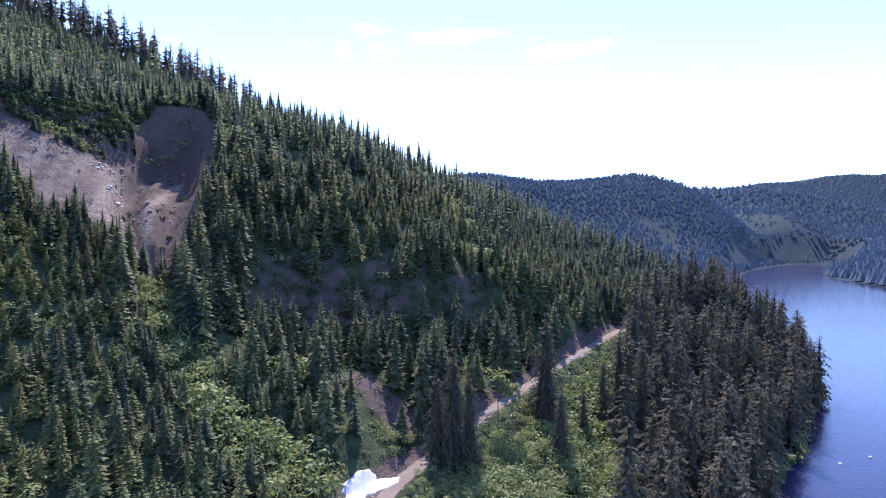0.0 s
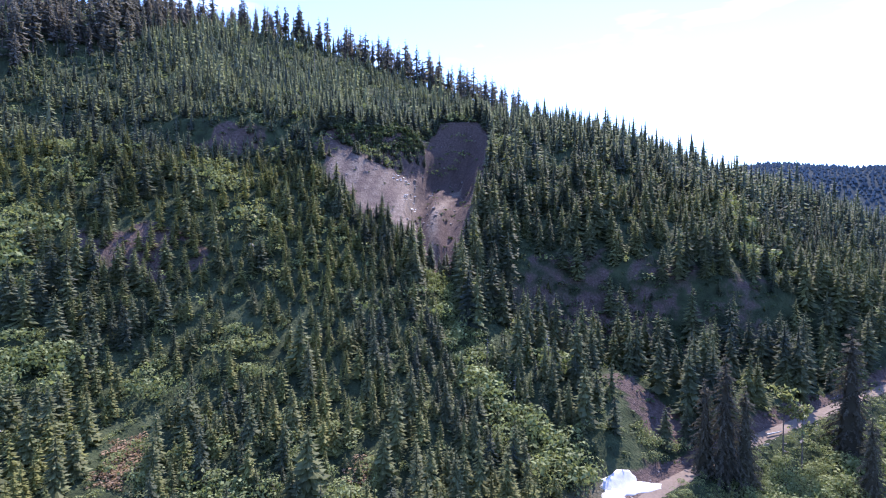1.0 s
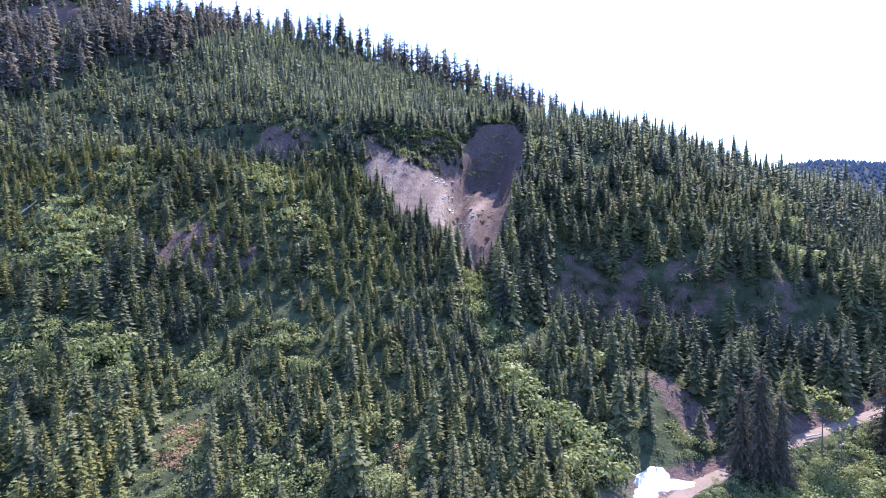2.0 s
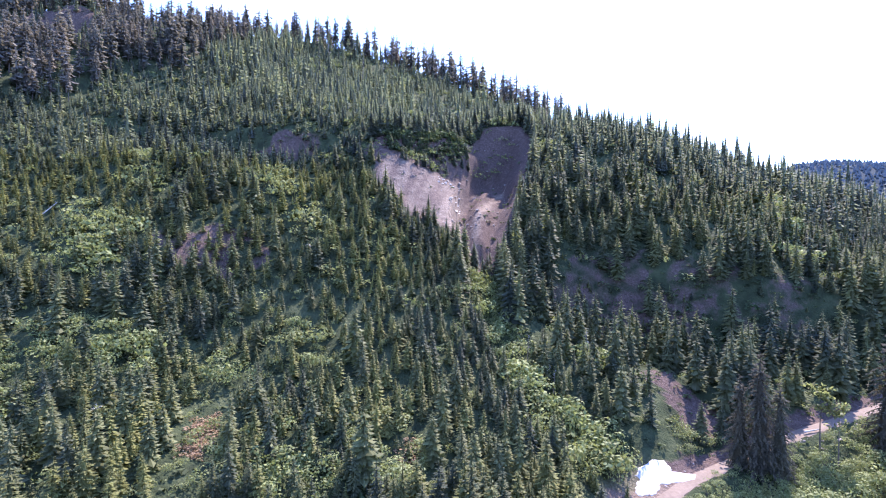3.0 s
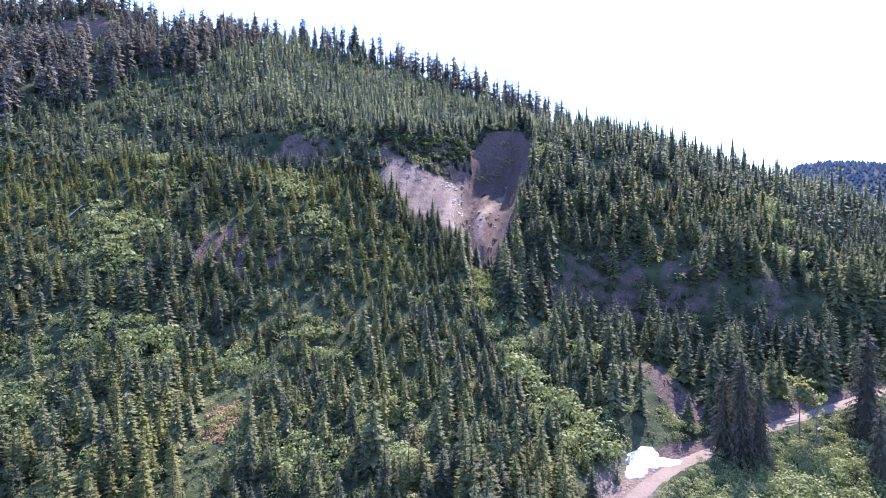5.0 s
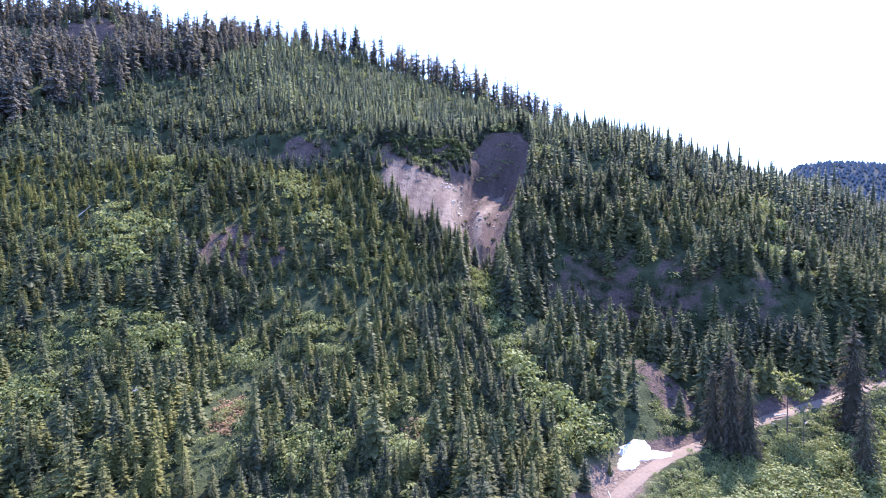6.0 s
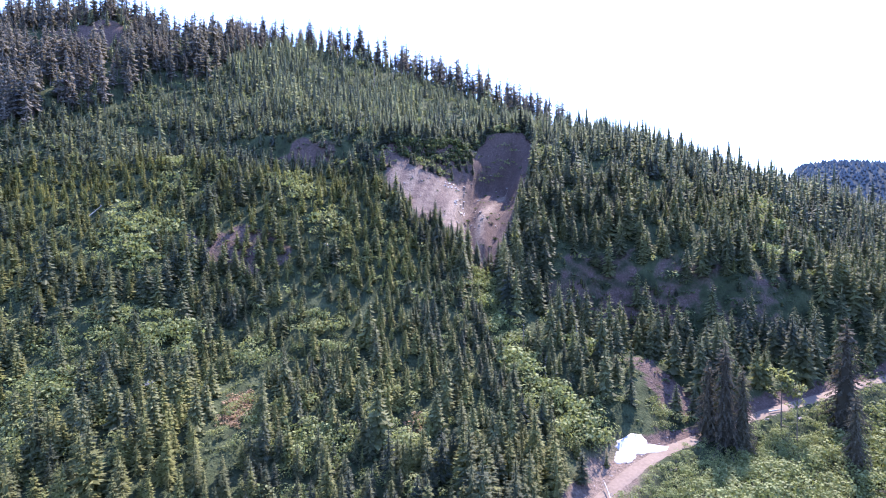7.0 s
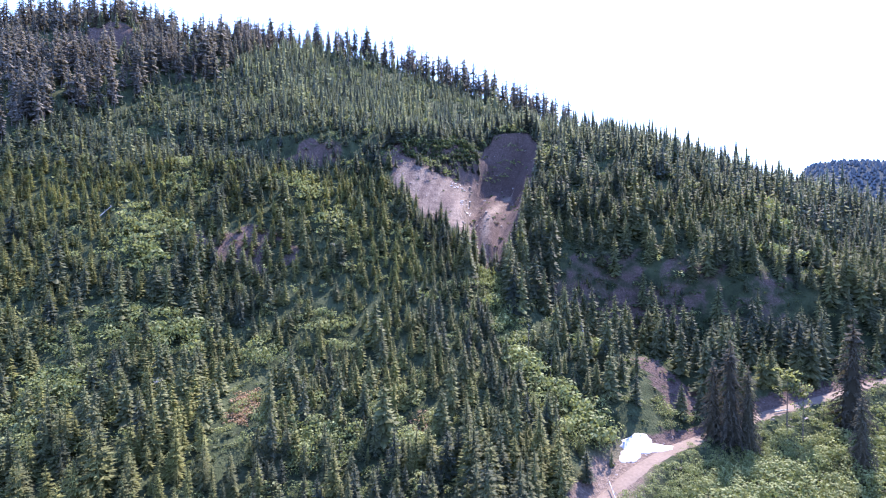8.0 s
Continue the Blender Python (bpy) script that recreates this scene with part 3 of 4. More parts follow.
def no_snow(x, y):
    return np.hypot((x + 13.5) / 6.5, (y - 98) / 9) > 1


# hand-set trees beside the road: x, y, height, width
LONE_OLD = [(2.1, 107.2, 23.0, 0.92), (5.3, 109.0, 19.0, 1.0), (-1.2, 108.0, 17.5, 0.95), (24.4, 130.0, 26.5, 1.0), (25.2, 116.0, 18.5, 0.95), (45.0, 114.0, 15.0, 0.9),
            (37.0, 110.0, 17.0, 0.95), (41.0, 140.0, 15.5, 0.95), (33.0, 128.0, 13.0, 0.9)]


def clear_of_lone(x, y):
    ok = np.ones(np.shape(x), bool)
    for lx, ly, _, _ in LONE_OLD:
        ok &= np.hypot(x - lx, y - ly) > 2.6
    return ok


BRACKEN = np.array([(-74, 39.5), (-79.5, 45), (-87, 54)], float)      # a brown strip that runs up the slope

# young conifers over the whole hillside
x, y, r = scatter(-305, 150, 0, 310, 2.8, 1)
thin = r.random(len(x))
from_road = along(x, y, ROAD)
ok = seen_land(x, y) & (old_lake(x, y) < 0.5) & ((old_high(x, y) < 0.5) | (thin > 0.6))
ok &= (along(x, y, BRACKEN)[0] > 4.2) & (np.hypot((x + 51) / 3, (y - 68) / 4.5) > 1) & (np.hypot((x + 13.5) / 5.5, (y - 116) / 9.5) > 1)
ok &= (thin > 0.97 * bare(x, y)) & (scar(x, y)[1] < 0.5 + 0.4 * (thin > 0.98)) & (thin > 0.86 * shrubby(x, y))
ok &= (along(x, y, GULLY)[0] > 3.8) & (from_road[0] > 4.2) & clear_of_lone(x, y) & no_snow(x, y)
close = (np.hypot(x + 11, y - 164) < 10) | (np.hypot((x + 45) / 9, (y - 88) / 12) < 1)       # stands without gaps
d, k, side = along(x, y, HOLLOW)
ok &= r.random(len(x)) > 0.62 * ((side > 0) & (d > 2) & (d < 17) & (k > 0.1) & (k < 0.8))       # few stand in the hollow
ok &= vnoise(x, y, 9) * 0.9 + r.random(len(x)) * 0.4 + 0.3 * close > 0.13 + 0.20 * (uphill(x, y) < 75)
ok &= r.random(len(x)) > 0.3 * ((x > -48) & (x < 22) & (y > 110) & (y < 150))
ok &= r.random(len(x)) > 0.8 * ((from_road[2] > 0) & (from_road[0] < 60))       # few below the road
x, y = x[ok], y[ok]
stately = np.clip((x + 78) / 14, 0, 1) * np.clip((y - 102) / 14, 0, 1)       # the stand east of the landslip is taller
belt = np.clip((x + 40) / 12, 0, 1) * np.clip((y - 112) / 8, 0, 1) * np.clip((168 - y + 0.5 * x) / 10, 0, 1)
stately = stately * (1 - 0.55 * np.clip((y - 190) / 40, 0, 1))
upper = np.clip(-along(x, y, BENCH)[2] / 15, 0, 1) * (x < -70)
keep = r.random(len(x)) > np.maximum(0.42 * stately, 0.28 * upper)
upper = upper[keep]
x, y, stately, belt = x[keep], y[keep], stately[keep], belt[keep]
h = (5.6 + 4.4 * stately + 1.8 * belt + 1.0 * upper) * np.exp(0.29 * r.normal(size=len(x))) * (0.8 + 0.4 * vnoise(x, y, 30))
h = h * (1 + 0.35 * np.exp(-((x + 31) / 12) ** 2 - ((y - 78) / 20) ** 2) + 0.15 * np.clip((95 - y) / 30, 0, 1) * np.clip((x + 150) / 40, 0, 1))
young = pack(x, y, h, h * r.uniform(0.88, 1.28, len(x)) * (1 - 0.06 * stately - 0.1 * upper), r)
NEAR_YOUNG = [conifer(30 + i, 16 + i % 3, 8, 0.245 - 0.012 * (i % 4), 0.03, 0.30, 0.24, 4, 0.26, 0.86, 0.15, 0.4, 0.9, True) for i in range(8)]
FINE_YOUNG = [conifer(20 + i, 15 + i % 3, 9, 0.240 - 0.012 * (i % 4), 0.03, 0.32, 0.22, 1, 0.30, 0.82, 0.22, 0.4) for i in range(8)]
MID_YOUNG = [conifer(40 + i, 12, 7, 0.228 - 0.010 * (i % 4), 0.02, 0.34, 0.25, 1, 0.34, 0.76, 0.28, 0.4) for i in range(8)]
HIGH_YOUNG = [conifer(45 + i, 11, 5, 0.195, 0.02, 0.34, 0.28, 1, 0.45, 0.74, 0.34, 0.4) for i in range(8)]
TALL_YOUNG = [conifer(240 + i, 27, 8, 0.205 - 0.012 * (i % 4), 0.03, 0.42, 0.34, 1, 0.34, 0.80, 0.24, 0.6) for i in range(8)]
LOW_YOUNG = [conifer(50 + i, 6, 5, 0.19, 0.02, 0.26, 0.30, 1, 0.45, 0.85, 0.45, 0.5) for i in range(4)]
young[:, 3:5] = np.minimum(young[:, 3:5], 16.5)
near_young, young = split(young, 300)
mid_young, far_young = split(young, 2100)
below_front = uphill(far_young[:, 0], far_young[:, 1]) < -17
low_young, far_young = far_young[below_front], far_young[~below_front]
YOUNG_TRUNK = mesh_of("young_trunk", *stem(0.9, 0.016), BARK)
OLD_TRUNK = mesh_of("old_trunk", *stem(0.92, 0.014, 7), BARK)
tree_things("young_conifer", near_young, meshes_of("young_crown", NEAR_YOUNG, YOUNG), YOUNG_TRUNK,
            "young dark green conifer with layered drooping boughs", "conifer", "young conifers on the hillside")
tall = mid_young[:, 3] > 8.5
forest("tall_young_forest", mid_young[tall], [(TALL_YOUNG, TALL_LIT)], "taller dark green conifers standing close on the mountainside", "forest")
forest("young_forest", mid_young[~tall], [(FINE_YOUNG, YOUNG)], "dense young dark green conifers on the mountainside", "forest")
far_young, high_young = split(far_young, 2000)
forest("middle_young_forest", far_young, [(MID_YOUNG, HAZE_GREEN)], "dense young conifers halfway up the mountainside", "forest")
forest("upper_young_forest", high_young, [(HIGH_YOUNG, HAZE_GREEN)], "dense young conifers high on the mountainside", "forest")

forest("lower_young_forest", low_young, [(LOW_YOUNG, YOUNG)], "dense young conifers low on the mountainside above the lake", "forest")

# saplings fill the gaps between the young trees
x, y, r = scatter(-215, -20, 15, 175, 3.3, 12)
ok = seen_land(x, y) & (uphill(x, y) > 4) & (r.random(len(x)) < 0.42) & (bare(x, y) < 0.3) & (shrubby(x, y) < 0.5) & (old_high(x, y) < 0.5) & (along(x, y, ROAD)[0] > 6) & (along(x, y, BRACKEN)[0] > 4)
x, y = x[ok], y[ok]
h = r.uniform(1.4, 3.6, len(x))
forest("saplings", pack(x, y, h, h * r.uniform(1.2, 1.7, len(x)), r), [(LOW_YOUNG, YOUNG)], "small green conifer saplings between the taller trees", "saplings")

# old conifers along the lake
x, y, r = scatter(25, 160, 90, 300, 5.9, 2)
ok = (old_lake(x, y) > 0.5) & (land(x, y) > 0.4) & (r.random(len(x)) > 0.10) & clear_of_lone(x, y)
x, y = x[ok], y[ok]
h = r.uniform(14, 28, len(x)) * np.clip(0.88 - shore(x, y) / 80, 0.88, 1)
old = pack(x, y, h, (h + 22) * 0.5 * r.uniform(0.95, 1.25, len(x)), r)
OLD_SHAPES = [conifer(60 + i, 26, 6, 0.185, 0.03, 0.62, 0.42, 7, 0.36, 0.58, 0.40, 0.9, 0.86) for i in range(6)]
OLD_CROWNS = meshes_of("old_crown", OLD_SHAPES, OLD)
order = np.argsort(np.abs(uphill(old[:, 0], old[:, 1]) + 4))
near_old, old = old[order[:120]], old[order[120:]]
tree_things("old_conifer", near_old, OLD_CROWNS, OLD_TRUNK, "tall old grey-green conifer with ragged drooping boughs on the lake shore", "conifer", "old conifers by the lake")
FAR_OLD = [conifer(70 + i, 26, 6, 0.180, 0.05, 0.60, 0.45, 3, 0.34, 0.58, 0.38, 0.9) for i in range(6)]
forest("lakeside_forest", old, [(FAR_OLD, OLD), ([stem(0.92, 0.014)], BARK)], "tall old grey-green conifers crowding the lake shore", "forest")
LONE_CROWNS = meshes_of("lone_crown", [conifer(90 + i, 44, 8, 0.185, 0.0, 0.50, 0.34, 14, 0.50, 0.6, 0.40, 0.9, 0.85) for i in range(3)], OLD)
lone = np.array([(lx, ly, float(land(lx, ly)) - 0.2, lh, lh * lw, 1.3 * i, i) for i, (lx, ly, lh, lw) in enumerate(LONE_OLD)])
tree_things("old_conifer", lone, LONE_CROWNS, OLD_TRUNK, "tall dark old conifer standing alone beside the gravel road", "conifer", "old conifers beside the road")

RIM = []
r = np.random.default_rng(31)
for ex, ey in curve(list(SCAR_EDGE[8:]), 4):      # tall ones stand back from the edge all round
    out = np.array((ex + 88, ey - 160)) / math.hypot(ex + 88, ey - 160)
    off = r.uniform(1.4, 4.5)
    RIM.append((ex + out[0] * off, ey + out[1] * off, r.uniform(8, 14)))
for ex, ey in curve(list(SCAR_EDGE[:5]), 3):      # shorter ones below the lower lip
    jx, jy = r.normal(size=2) * 1.2
    RIM.append((ex + 1.4 + jx, ey - 2.8 + jy, r.uniform(3, 5.5)))
for ex, ey in curve(list(SCAR_EDGE[4:8]), 3):      # and on both sides of the chute
    jx, jy = r.normal(size=2) * 1.0
    RIM.append((ex + 0.6 + jx, ey - 1.6 + jy, r.uniform(6, 9.5)))
for k in np.linspace(0, 0.8, 50):       # small conifers that cling to the headwall
    off = r.uniform(0.5, 10)
    RIM.append((-111 + 11 * k + 0.95 * off, 141 + 42 * k - 0.3 * off + r.uniform(-2, 2), r.uniform(2.5, 6)))
rim = np.array([(a, b, float(land(a, b)) - 0.2, c, c * (0.95 + 0.03 * (i % 7)), 0.9 * i, i) for i, (a, b, c) in enumerate(RIM)])
RIM_CROWNS = meshes_of("rim_crown", [conifer(95 + i, 27, 8, 0.20, 0.02, 0.36, 0.32, 1, 0.32, 0.78, 0.24, 0.5) for i in range(4)], HAZE_GREEN)
tree_things("old_conifer", rim, RIM_CROWNS, OLD_TRUNK, "dark conifer standing on the rim of the landslip", "conifer", "conifers on the rim of the landslip")

# brush on the headwall of the landslip, its leaves darkened to stand for shade
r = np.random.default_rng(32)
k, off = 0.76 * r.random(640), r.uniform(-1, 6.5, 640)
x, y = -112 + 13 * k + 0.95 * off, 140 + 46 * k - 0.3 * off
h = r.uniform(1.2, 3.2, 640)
forest("headwall_brush", pack(x, y, h, h * r.uniform(1.0, 1.6, 640), r), [([leafy(160 + i, 30, 0.8, 0.2) for i in range(5)], UNDER_SHADE)], "green brush clinging to the headwall of the landslip, darkened in colour for its shade", "brush")

# old conifers on the upper slope and the crest
x, y, r = scatter(-330, -80, 20, 310, 4.9, 3)
ok = seen_land(x, y) & (old_high(x, y) > 0.5) & (r.random(len(x)) > 0.15) & (bare(x, y) < 0.6) & (np.hypot((x + 264) / 17, (y - 109) / 12) > 1)
x, y = x[ok], y[ok]
h = 9 + 11 * r.random(len(x)) ** 1.3 + 2.5 * (x > -236) * np.clip((-100 - x) / 20, 0, 1)
high = pack(x, y, h, h * r.uniform(0.8, 1.2, len(x)), r)
HIGH_SHAPES = [conifer(80 + i, 21, 5, 0.168 - 0.010 * i, 0.06 + 0.05 * i, 0.50, 0.45, 2, 0.28, 0.62, 0.34, 0.7, 0.9, True) for i in range(6)]
forest("crest_forest", high, [(HIGH_SHAPES, RIDGE_HAZE), ([stem(0.92, 0.012)], BARK)], "tall old conifers with bare lower trunks along the ridge", "forest")

# two thin pines by the road
def pine_shape(seed):
    r = np.random.default_rng(seed)
    v, f = [], []
    for _ in range(28):
        k = r.random() ** 0.7
        a, L = r.random() * 6.283, (0.04 + 0.14 * r.random()) * (1.15 - 0.6 * abs(k - 0.45))
        c = np.array((math.cos(a) * L, math.sin(a) * L, 0.58 + 0.42 * k))
        for _ in range(12):
            d = r.normal(size=3) * np.array((0.045, 0.045, 0.018))
            u = r.normal(size=3)
            u /= np.linalg.norm(u)
            w = np.cross(u, (0.2, 0.3, 1))
            n = len(v)
            v.extend((c + d - u * 0.036, c + d + w * 0.026, c + d + u * 0.036, c + d - w * 0.026))
            f.extend(((n, n + 1, n + 2), (n, n + 2, n + 3)))
    return np.array(v), np.array(f)


pines = np.array([(12.2, 120.5, float(land(12.2, 120.5)) - 0.1, 13.5, 13.0, 0.4, 0), (15.2, 119.6, float(land(15.2, 119.6)) - 0.1, 13.0, 10.5, 2.0, 1)])
tree_things("pine_tree", pines, meshes_of("pine_crown", [pine_shape(5), pine_shape(6)], PINE), mesh_of("pine_trunk", *stem(0.97, 0.012), BARK),
            "slender pine with a bare trunk and thin yellowish-green crown", "pine", "slender pines by the road")

# shrubs
x, y, r = scatter(-330, 120, 0, 280, 2.3, 4)
s = shrubby(x, y)
among = np.clip((uphill(x, y) + 12) / 4, 0, 1) * np.clip((46 - uphill(x, y)) / 20, 0, 1) * ((x < -55) | ((x < -36) & (y < 76)))
ok = r.random(len(x)) < np.maximum(s, 0.11 + 0.2 * among) * (1 - bare(x, y))
ok &= seen_land(x, y) & (along(x, y, ROAD)[0] > 2.5) & (old_lake(x, y) < 0.5) & (scar(x, y)[1] < 0.3) & (old_high(x, y) < 0.5) & no_snow(x, y)
ok |= (shore(x, y) > -6) & (shore(x, y) < -0.6) & (x > 55) & (y < 175) & (r.random(len(x)) < 0.55)
ok |= (scar(x, y)[1] > 0.2) & (along(x, y, SCAR_EDGE[11:])[0] < 7.5) & (r.random(len(x)) < 0.4)
x, y = x[ok], y[ok]
h = r.uniform(1.5, 4.2, len(x)) * (0.75 + 0.5 * vnoise(x, y, 12))
h = h * (1 + 0.45 * (shrubby(x, y) > 0.6)) + 1.0 * (along(x, y, GULLY)[0] < 9) + 0.8 * ((along(x, y, ROAD)[2] > 0) & (along(x, y, ROAD)[0] > 12))
h = np.minimum(h, np.where(along(x, y, ROAD)[2] > 0, 0.9 + 0.36 * along(x, y, ROAD)[0], 9))
shrubs = pack(x, y, h, h * r.uniform(1.0, 1.45, len(x)), r)
NEAR_SHRUBS = [leafy(110 + i, 440, 0.95, 0.055) for i in range(6)]
SHRUB_SHAPES = [leafy(120 + i, 190, 0.95, 0.077) for i in range(6)]
FAR_SHRUBS = [leafy(130 + i, 66, 0.95, 0.13) for i in range(6)]


def twigs(seed):
    r = np.random.default_rng(seed)
    v, f = [], []
    for i in range(6):
        a, k = r.random() * 6.283, 0.15 + 0.2 * r.random()
        d = np.array((math.cos(a) * k, math.sin(a) * k, 0.6))
        side = np.array((-math.sin(a), math.cos(a), 0)) * 0.012
        out = np.array((math.cos(a), math.sin(a), 0)) * 0.012
        n = len(v)
        v.extend((side, -side, out, d))
        f.extend(((n, n + 1, n + 3), (n + 1, n + 2, n + 3), (n + 2, n, n + 3)))
    return np.array(v), np.array(f)


near_shrubs, shrubs = split(shrubs, 290, (10, 98))
tree_things("shrub", near_shrubs, meshes_of("shrub_crown", NEAR_SHRUBS, SHRUB), mesh_of("shrub_stems", *twigs(3), BARK),
            "bright green leafy deciduous shrub on the slope", "shrub", "shrubs on the hillside")
fine = (along(shrubs[:, 0], shrubs[:, 1], GULLY)[0] < 10) | (np.hypot(shrubs[:, 0] + 75, shrubs[:, 1] - 40) < 48) | (np.hypot(shrubs[:, 0] - 10, shrubs[:, 1] - 98) < 40)
mid_shrubs, shrubs = shrubs[fine], shrubs[~fine]
forest("roadside_thicket", mid_shrubs, [(SHRUB_SHAPES, SHRUB)], "bright green deciduous shrubs below the road", "shrubs")
forest("shrub_thicket", shrubs, [(FAR_SHRUBS, SHRUB)], "bright green deciduous shrubs between the conifers", "shrubs")

# low undergrowth
x, y, r = scatter(-262, 100, 0, 215, 2.35, 6)
ok = seen_land(x, y) & (uphill(x, y) > -14) & (along(x, y, ROAD)[0] > 2.3) & (r.random(len(x)) < 0.9 - 0.6 * bare(x, y)) & (old_high(x, y) < 0.5) & (rubble(x, y) < 0.4) & (np.hypot((x + 13.8) / 6, (y - 96.5) / 4.5) > 1)
x, y = x[ok], y[ok]
h = r.uniform(0.5, 1.5, len(x))
forest("undergrowth", pack(x, y, h, h * r.uniform(1.4, 2.4, len(x)), r), [([leafy(140 + i, 10, 0.7, 0.34) for i in range(6)], UNDER_SHADE)],
       "low dull green undergrowth between the trees", "undergrowth")

# low brush on the floor of the hollow
r = np.random.default_rng(78)
k, off = r.random(330), r.uniform(2, 26, 330)
at = np.array([HOLLOW[int(v)] for v in 3 + k * (len(HOLLOW) - 8)])
x, y = at[:, 0] + 0.6 * off + r.normal(size=330) * 2, at[:, 1] - 0.8 * off + r.normal(size=330) * 2
h = r.uniform(1.2, 3.0, 330)
forest("hollow_brush", pack(x, y, h, h * r.uniform(1.0, 1.7, 330), r), [([leafy(165 + i, 34, 0.8, 0.19) for i in range(5)], UNDER_SHADE)], "dark green brush on the floor of the shaded hollow", "brush")
k, off = r.random(110), r.uniform(3, 24, 110)
at = np.array([HOLLOW[int(v)] for v in 3 + k * (len(HOLLOW) - 8)])
x, y = at[:, 0] + 0.6 * off + r.normal(size=110) * 2, at[:, 1] - 0.8 * off + r.normal(size=110) * 2
h = r.uniform(1.5, 5.0, 110)
forest("hollow_saplings", pack(x, y, h, h * r.uniform(0.9, 1.3, 110), r), [(FINE_YOUNG, YOUNG)], "small dark conifers scattered over the shaded hollow", "saplings")

# two patches of dry brown bracken
r = np.random.default_rng(77)
for ax, ay, bx, by, count in ((-80, 45.5, -87, 54, 150), (-50.5, 68, -51.5, 70.5, 36)):
    u = r.random(count)
    x, y = ax + (bx - ax) * u + r.normal(size=count) * 1.2, ay + (by - ay) * u + r.normal(size=count) * 1.2
    h = r.uniform(0.5, 1.3, count)
    forest("bracken", pack(x, y, h, h * r.uniform(1.5, 2.4, count), r), [([leafy(145 + i, 40, 0.6, 0.16) for i in range(4)], DRY)], "patch of dry rust-brown bracken on the slope", "bracken")

# distant woods
x, y, r = scatter(-100, 1250, 600, 1500, 8.0, 5)
x2, y2, r2 = scatter(100, 3200, 1500, 3500, 17, 8)
near_part = np.arange(len(x) + len(x2)) < len(x)
x, y = np.concatenate([x, x2]), np.concatenate([y, y2])
z = land(x, y)
ok = (z > 1) & (x / y > -0.02) & (x / y < 0.9) & ((land(1.02 * x, 1.02 * y) - z) / 0.02 > z - 75) & (r.random(len(x)) > 0.85 * clearing(x, y))
x, y, near_part = x[ok], y[ok], near_part[ok]
h = r.uniform(5, 8, len(x)) * np.where(near_part, 1.0 + 0.9 * ((y < 1000) & (x > 540)), 1.8)
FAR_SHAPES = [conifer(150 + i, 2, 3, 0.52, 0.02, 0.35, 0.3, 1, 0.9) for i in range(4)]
forest("distant_woods", pack(x, y, h, h, r), [(FAR_SHAPES, HAZE_NEEDLES)], "dark conifer woods on the hills across the lake", "forest")


# ---- snow, rocks, logs, buoys ----
def snow_patch(cx, cy, rx, ry, turn, seed, thick, label):
    """A lens of old snow that lies on the slope, with a ragged rim."""
    r = np.random.default_rng(seed)
    rim = 1 + 0.13 * np.interp(np.arange(40), np.arange(0, 41, 4), np.append(w := r.normal(size=10), w[0])) + 0.06 * r.normal(size=40)
    c, s = math.cos(turn), math.sin(turn)
    verts, faces = [], []
    for k in (1.02, 1.0, 0.86, 0.6, 0.3):
        for i in range(40):
            a = 6.283 * i / 40
            u, v = math.cos(a) * rx * rim[i] * k, math.sin(a) * ry * rim[i] * k
            px, py = cx + u * c - v * s, cy + u * s + v * c
            lift = -0.4 if k > 1.01 else thick * (1 - k ** 4) ** 0.5 + 0.06
            verts.append((px, py, float(land(px, py)) + lift))
    verts.append((cx, cy, float(land(cx, cy)) + thick + 0.06))
    for ring in range(4):
        for i in range(40):
            a, b = ring * 40 + i, ring * 40 + (i + 1) % 40
            faces.extend(((a, b, b + 40), (a, b + 40, a + 40)))
    for i in range(40):
        faces.append((160 + i, 160 + (i + 1) % 40, 200))
    return tagged(new("snow_patch", mesh_of("snow_patch", verts, faces, SNOW, True)), label, "snow")


snow_patch(-13.6, 98.0, 4.9, 2.2, 0.62, 3, 0.2, "dirty white patch of old snow beside the gravel road")
snow_patch(-15.3, 94.2, 2.0, 3.2, -0.2, 4, 0.2, "small remnant of old snow beside the road bank")


def rock_shape(seed):
    r = np.random.default_rng(seed)
    bm = bmesh.new()
    bmesh.ops.create_icosphere(bm, subdivisions=1, radius=0.5)
    for v in bm.verts:
        v.co *= 1 + 0.28 * r.normal()
        v.co.z *= 0.7
    v = np.array([q.co[:] for q in bm.verts])
    f = np.array([[q.index for q in t.verts] for t in bm.faces])
    bm.free()
    return v, f


ROCK_SHAPES = [rock_shape(200 + i) for i in range(5)]
x, y, r = scatter(-112, -58, 116, 200, 1.5, 8)
ok = (scar(x, y)[1] > 0.6) & (r.random(len(x)) < 0.25 + 0.5 * rubble(x, y))
x, y = x[ok], y[ok]
h = 0.2 + 0.8 * r.random(len(x)) ** 4
x2, y2, r2 = scatter(-100, -82, 138, 170, 0.9, 18)
ok = (np.minimum(np.hypot((x2 + 94.5) / 2.0, (y2 - 153) / 4.5), np.hypot((x2 + 89.0 + 0.3 * (y2 - 149)) / 1.3, (y2 - 149) / 7)) < 1) & (r2.random(len(x2)) < 0.6)
x2, y2 = x2[ok], y2[ok]
h2 = 0.3 + 0.9 * r2.random(len(x2)) ** 2
forest("snow_remnants", pack(x2, y2, h2 * 0.6, h2 * 1.3, r2, 0.02), [(ROCK_SHAPES, SNOW)], "small melting remnants of old snow in the landslip", "snow")
forest("landslip_rubble", pack(x, y, h, h * 1.2, r, 0.05), [(ROCK_SHAPES, ROCK)], "pale broken rocks strewn over the landslip", "rubble")
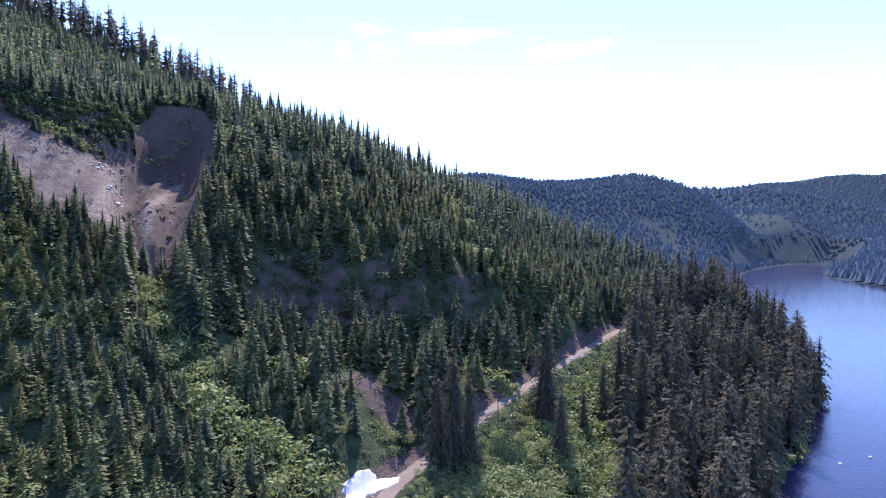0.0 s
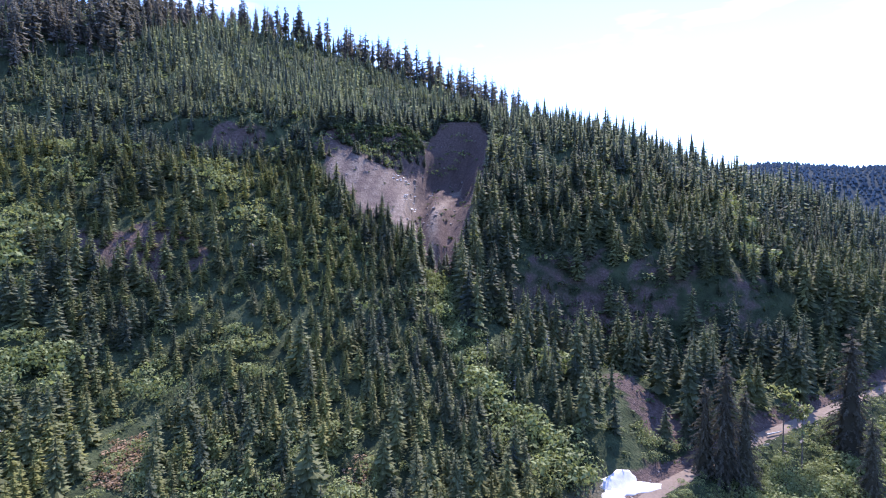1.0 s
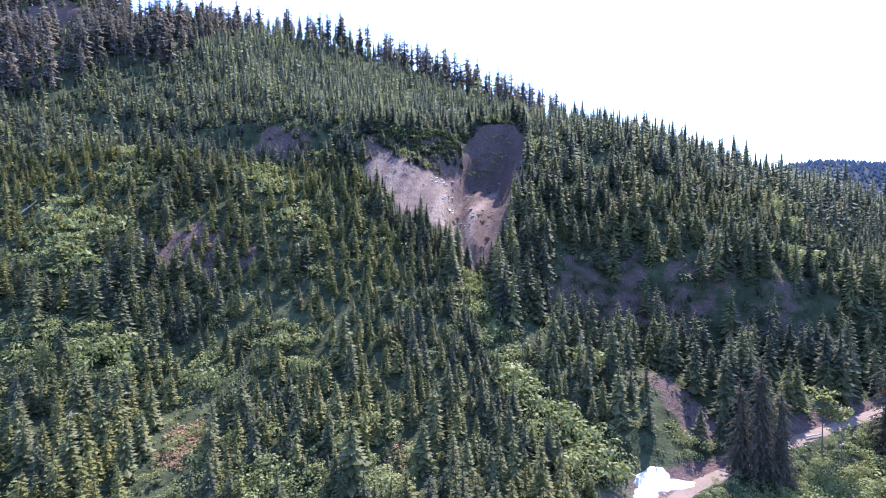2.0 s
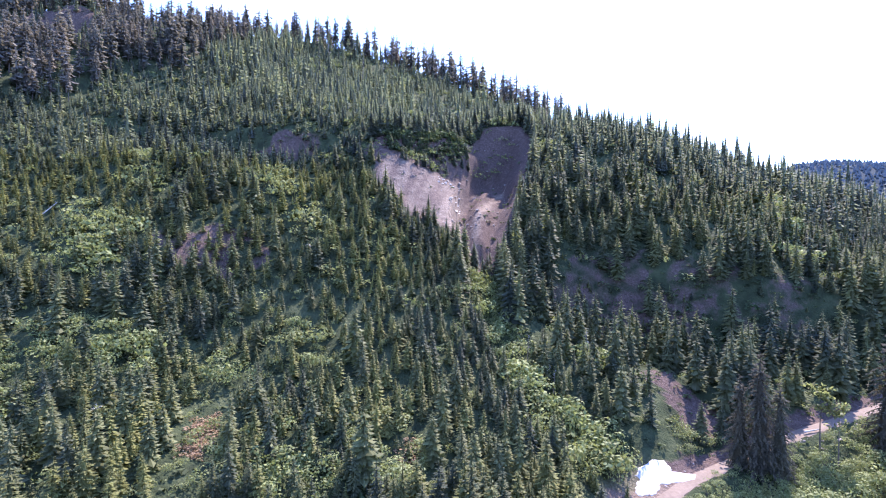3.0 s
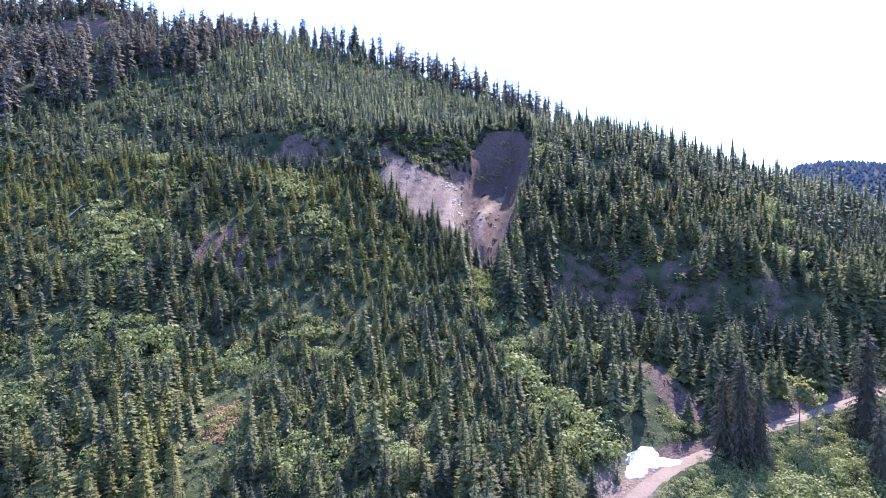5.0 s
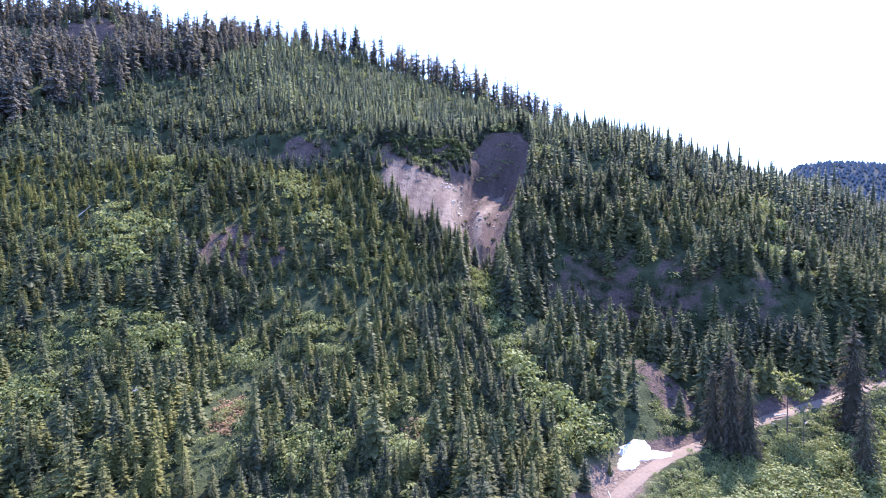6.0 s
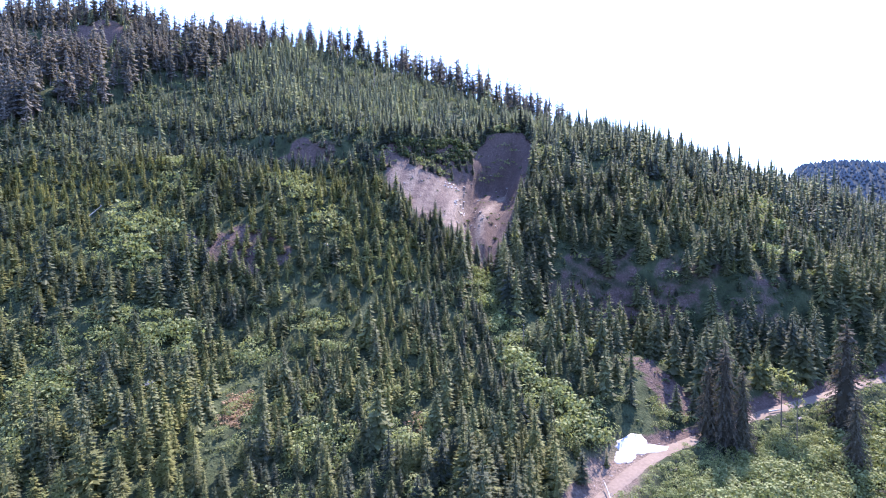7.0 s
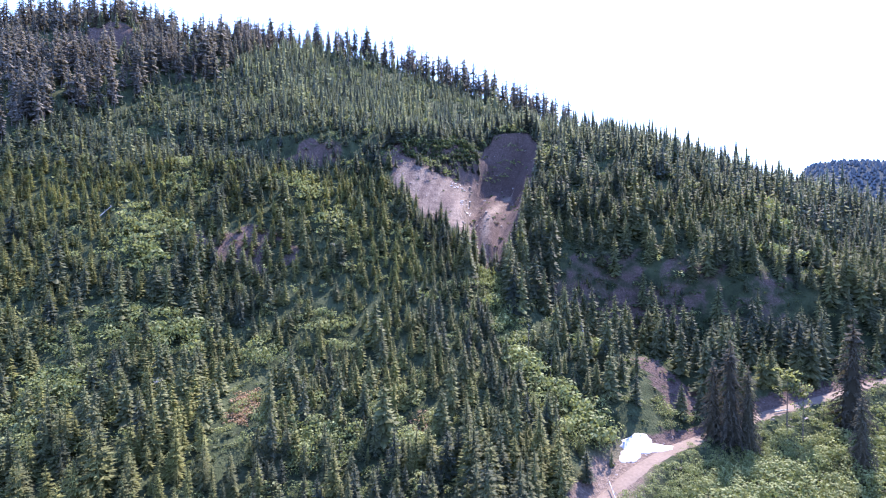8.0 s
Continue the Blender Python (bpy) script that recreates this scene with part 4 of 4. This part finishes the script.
x, y, r = scatter(-24, 70, 60, 200, 1.1, 9)
d, k, side = along(x, y, ROAD)
ok = (d > 1.9) & (d < 5) & (r.random(len(x)) < 0.22)
x, y = x[ok], y[ok]
h = 0.15 + 0.6 * r.random(len(x)) ** 3
forest("roadside_stones", pack(x, y, h, h * 1.2, r, 0.04), [(ROCK_SHAPES, ROCK)], "pale stones along the edge of the gravel road", "stones")
for bx, by, bs in ((9.5, 121.0, 1.3), (41.0, 160.5, 1.7), (44.0, 164.0, 1.2), (-104, 97, 1.8)):
    ob = tagged(new("boulder", mesh_of("boulder", *ROCK_SHAPES[int(bs * 10) % 5], ROCK)), "pale weathered boulder on the slope", "boulder", "pale boulders")
    ob.matrix_world = Matrix.LocRotScale((bx, by, float(land(bx, by)) + 0.15 * bs), Euler((0.2, 0.1, bx)), (bs, bs * 0.8, bs))


def fallen_log(x, y, length, radius, turn, lean, label, stubs=6):
    """A bleached trunk with broken stubs, lying on the slope."""
    bm = bmesh.new()
    bmesh.ops.create_cone(bm, cap_ends=True, segments=8, radius1=radius, radius2=radius * 0.45, depth=length, matrix=pose(0, 0, 0, 0, 90, 0))
    r = np.random.default_rng(int(abs(x * 10)))
    for _ in range(stubs):
        u = (r.random() - 0.4) * length
        bmesh.ops.create_cone(bm, cap_ends=True, segments=5, radius1=radius * 0.25, radius2=0.02, depth=radius * 5, matrix=pose(u, 0, 0, r.uniform(-70, 70), r.uniform(-20, 20), 0) @ pose(0, 0, radius * 2))
    me = bpy.data.meshes.new("fallen_log")
    bm.to_mesh(me)
    bm.free()
    me.materials.append(DEADWOOD)
    ob = tagged(new("fallen_log", me), label, "log", "bleached logs")
    ob.matrix_world = pose(x, y, float(land(x, y)) + radius + 0.1 + length * 0.5 * abs(math.sin(radians(lean))), 0, lean, turn)
    return ob


fallen_log(-39, 103, 4.5, 0.16, 60, -35, "bleached fallen log leaning on the slope above the gully")
fallen_log(-34, 101, 3.5, 0.14, 75, -40, "bleached broken log on the green slope")
fallen_log(-158, 58, 4.5, 0.16, 75, -45, "bleached dead trunk leaning among young conifers")
fallen_log(-14.5, 79, 6, 0.2, 120, -12, "bleached log lying beside the gravel road")
fallen_log(11, 125.2, 3.5, 0.22, 40, -6, "pale log at the edge of the gravel road", 0)
fallen_log(38, 158.8, 4, 0.25, 50, -6, "pale log lying at the roadside bank", 0)
fallen_log(-98, 38, 6, 0.2, 20, -25, "grey fallen log among the shrubs")


def snag(x, y, h, label):
    v, f = stem(1.0, 0.016, 7)
    trunk = mesh_of("snag", v, f, BARK)
    ob = tagged(new("snag", trunk), label, "dead tree", "dead trees")
    ob.matrix_world = Matrix.LocRotScale((x, y, float(land(x, y)) - 0.1), Euler((0.05, 0.04, x)), (h, h, h))
    r = np.random.default_rng(int(abs(x)))
    v, f = [], []
    for _ in range(16):
        a, z, k = r.random() * 6.283, 0.3 + 0.65 * r.random(), 0.05 + 0.06 * r.random()
        d = np.array((math.cos(a) * k, math.sin(a) * k, -0.01))
        side = np.array((-math.sin(a), math.cos(a), 0)) * 0.004
        b = np.array((0, 0, z))
        n = len(v)
        v.extend((b + side, b - side, b + (0, 0, 0.01), b + d))
        f.extend(((n, n + 1, n + 3), (n + 1, n + 2, n + 3), (n + 2, n, n + 3)))
    twig = tagged(new("branches", mesh_of("branches", v, f, DEADWOOD)), kind="stuff")
    twig.parent = ob
    return ob


for sx, sy, sh in ((-33, 116, 8), (-44, 106, 7), (-60, 150, 10), (-36, 101, 6.5), (-175, 205, 14), (-168, 212, 13), (-197, 205, 15), (-228, 78, 12)):
    snag(sx, sy, sh, "grey dead standing trunk with short broken branches")


def buoy(x, y):
    top = tagged(new("buoy"), "small white mooring buoy floating on the lake", "buoy", "buoys on the lake")
    top.matrix_world = pose(x, y, 0)
    for name, rings in (("float", ((0.05, -0.25), (0.38, -0.12), (0.45, 0.08), (0.36, 0.28), (0.1, 0.38))), ("ring", ((0.1, 0.37), (0.12, 0.45), (0.03, 0.5)))):
        v = [(math.cos(0.5236 * i) * q, math.sin(0.5236 * i) * q, z) for q, z in rings for i in range(12)]
        f = [(j * 12 + i, j * 12 + (i + 1) % 12, j * 12 + 12 + (i + 1) % 12, j * 12 + 12 + i) for j in range(len(rings) - 1) for i in range(12)]
        new(name, mesh_of(name, v, f, BUOY, True)).parent = top


buoy(105.4, 144.6)
buoy(116.8, 149.0)
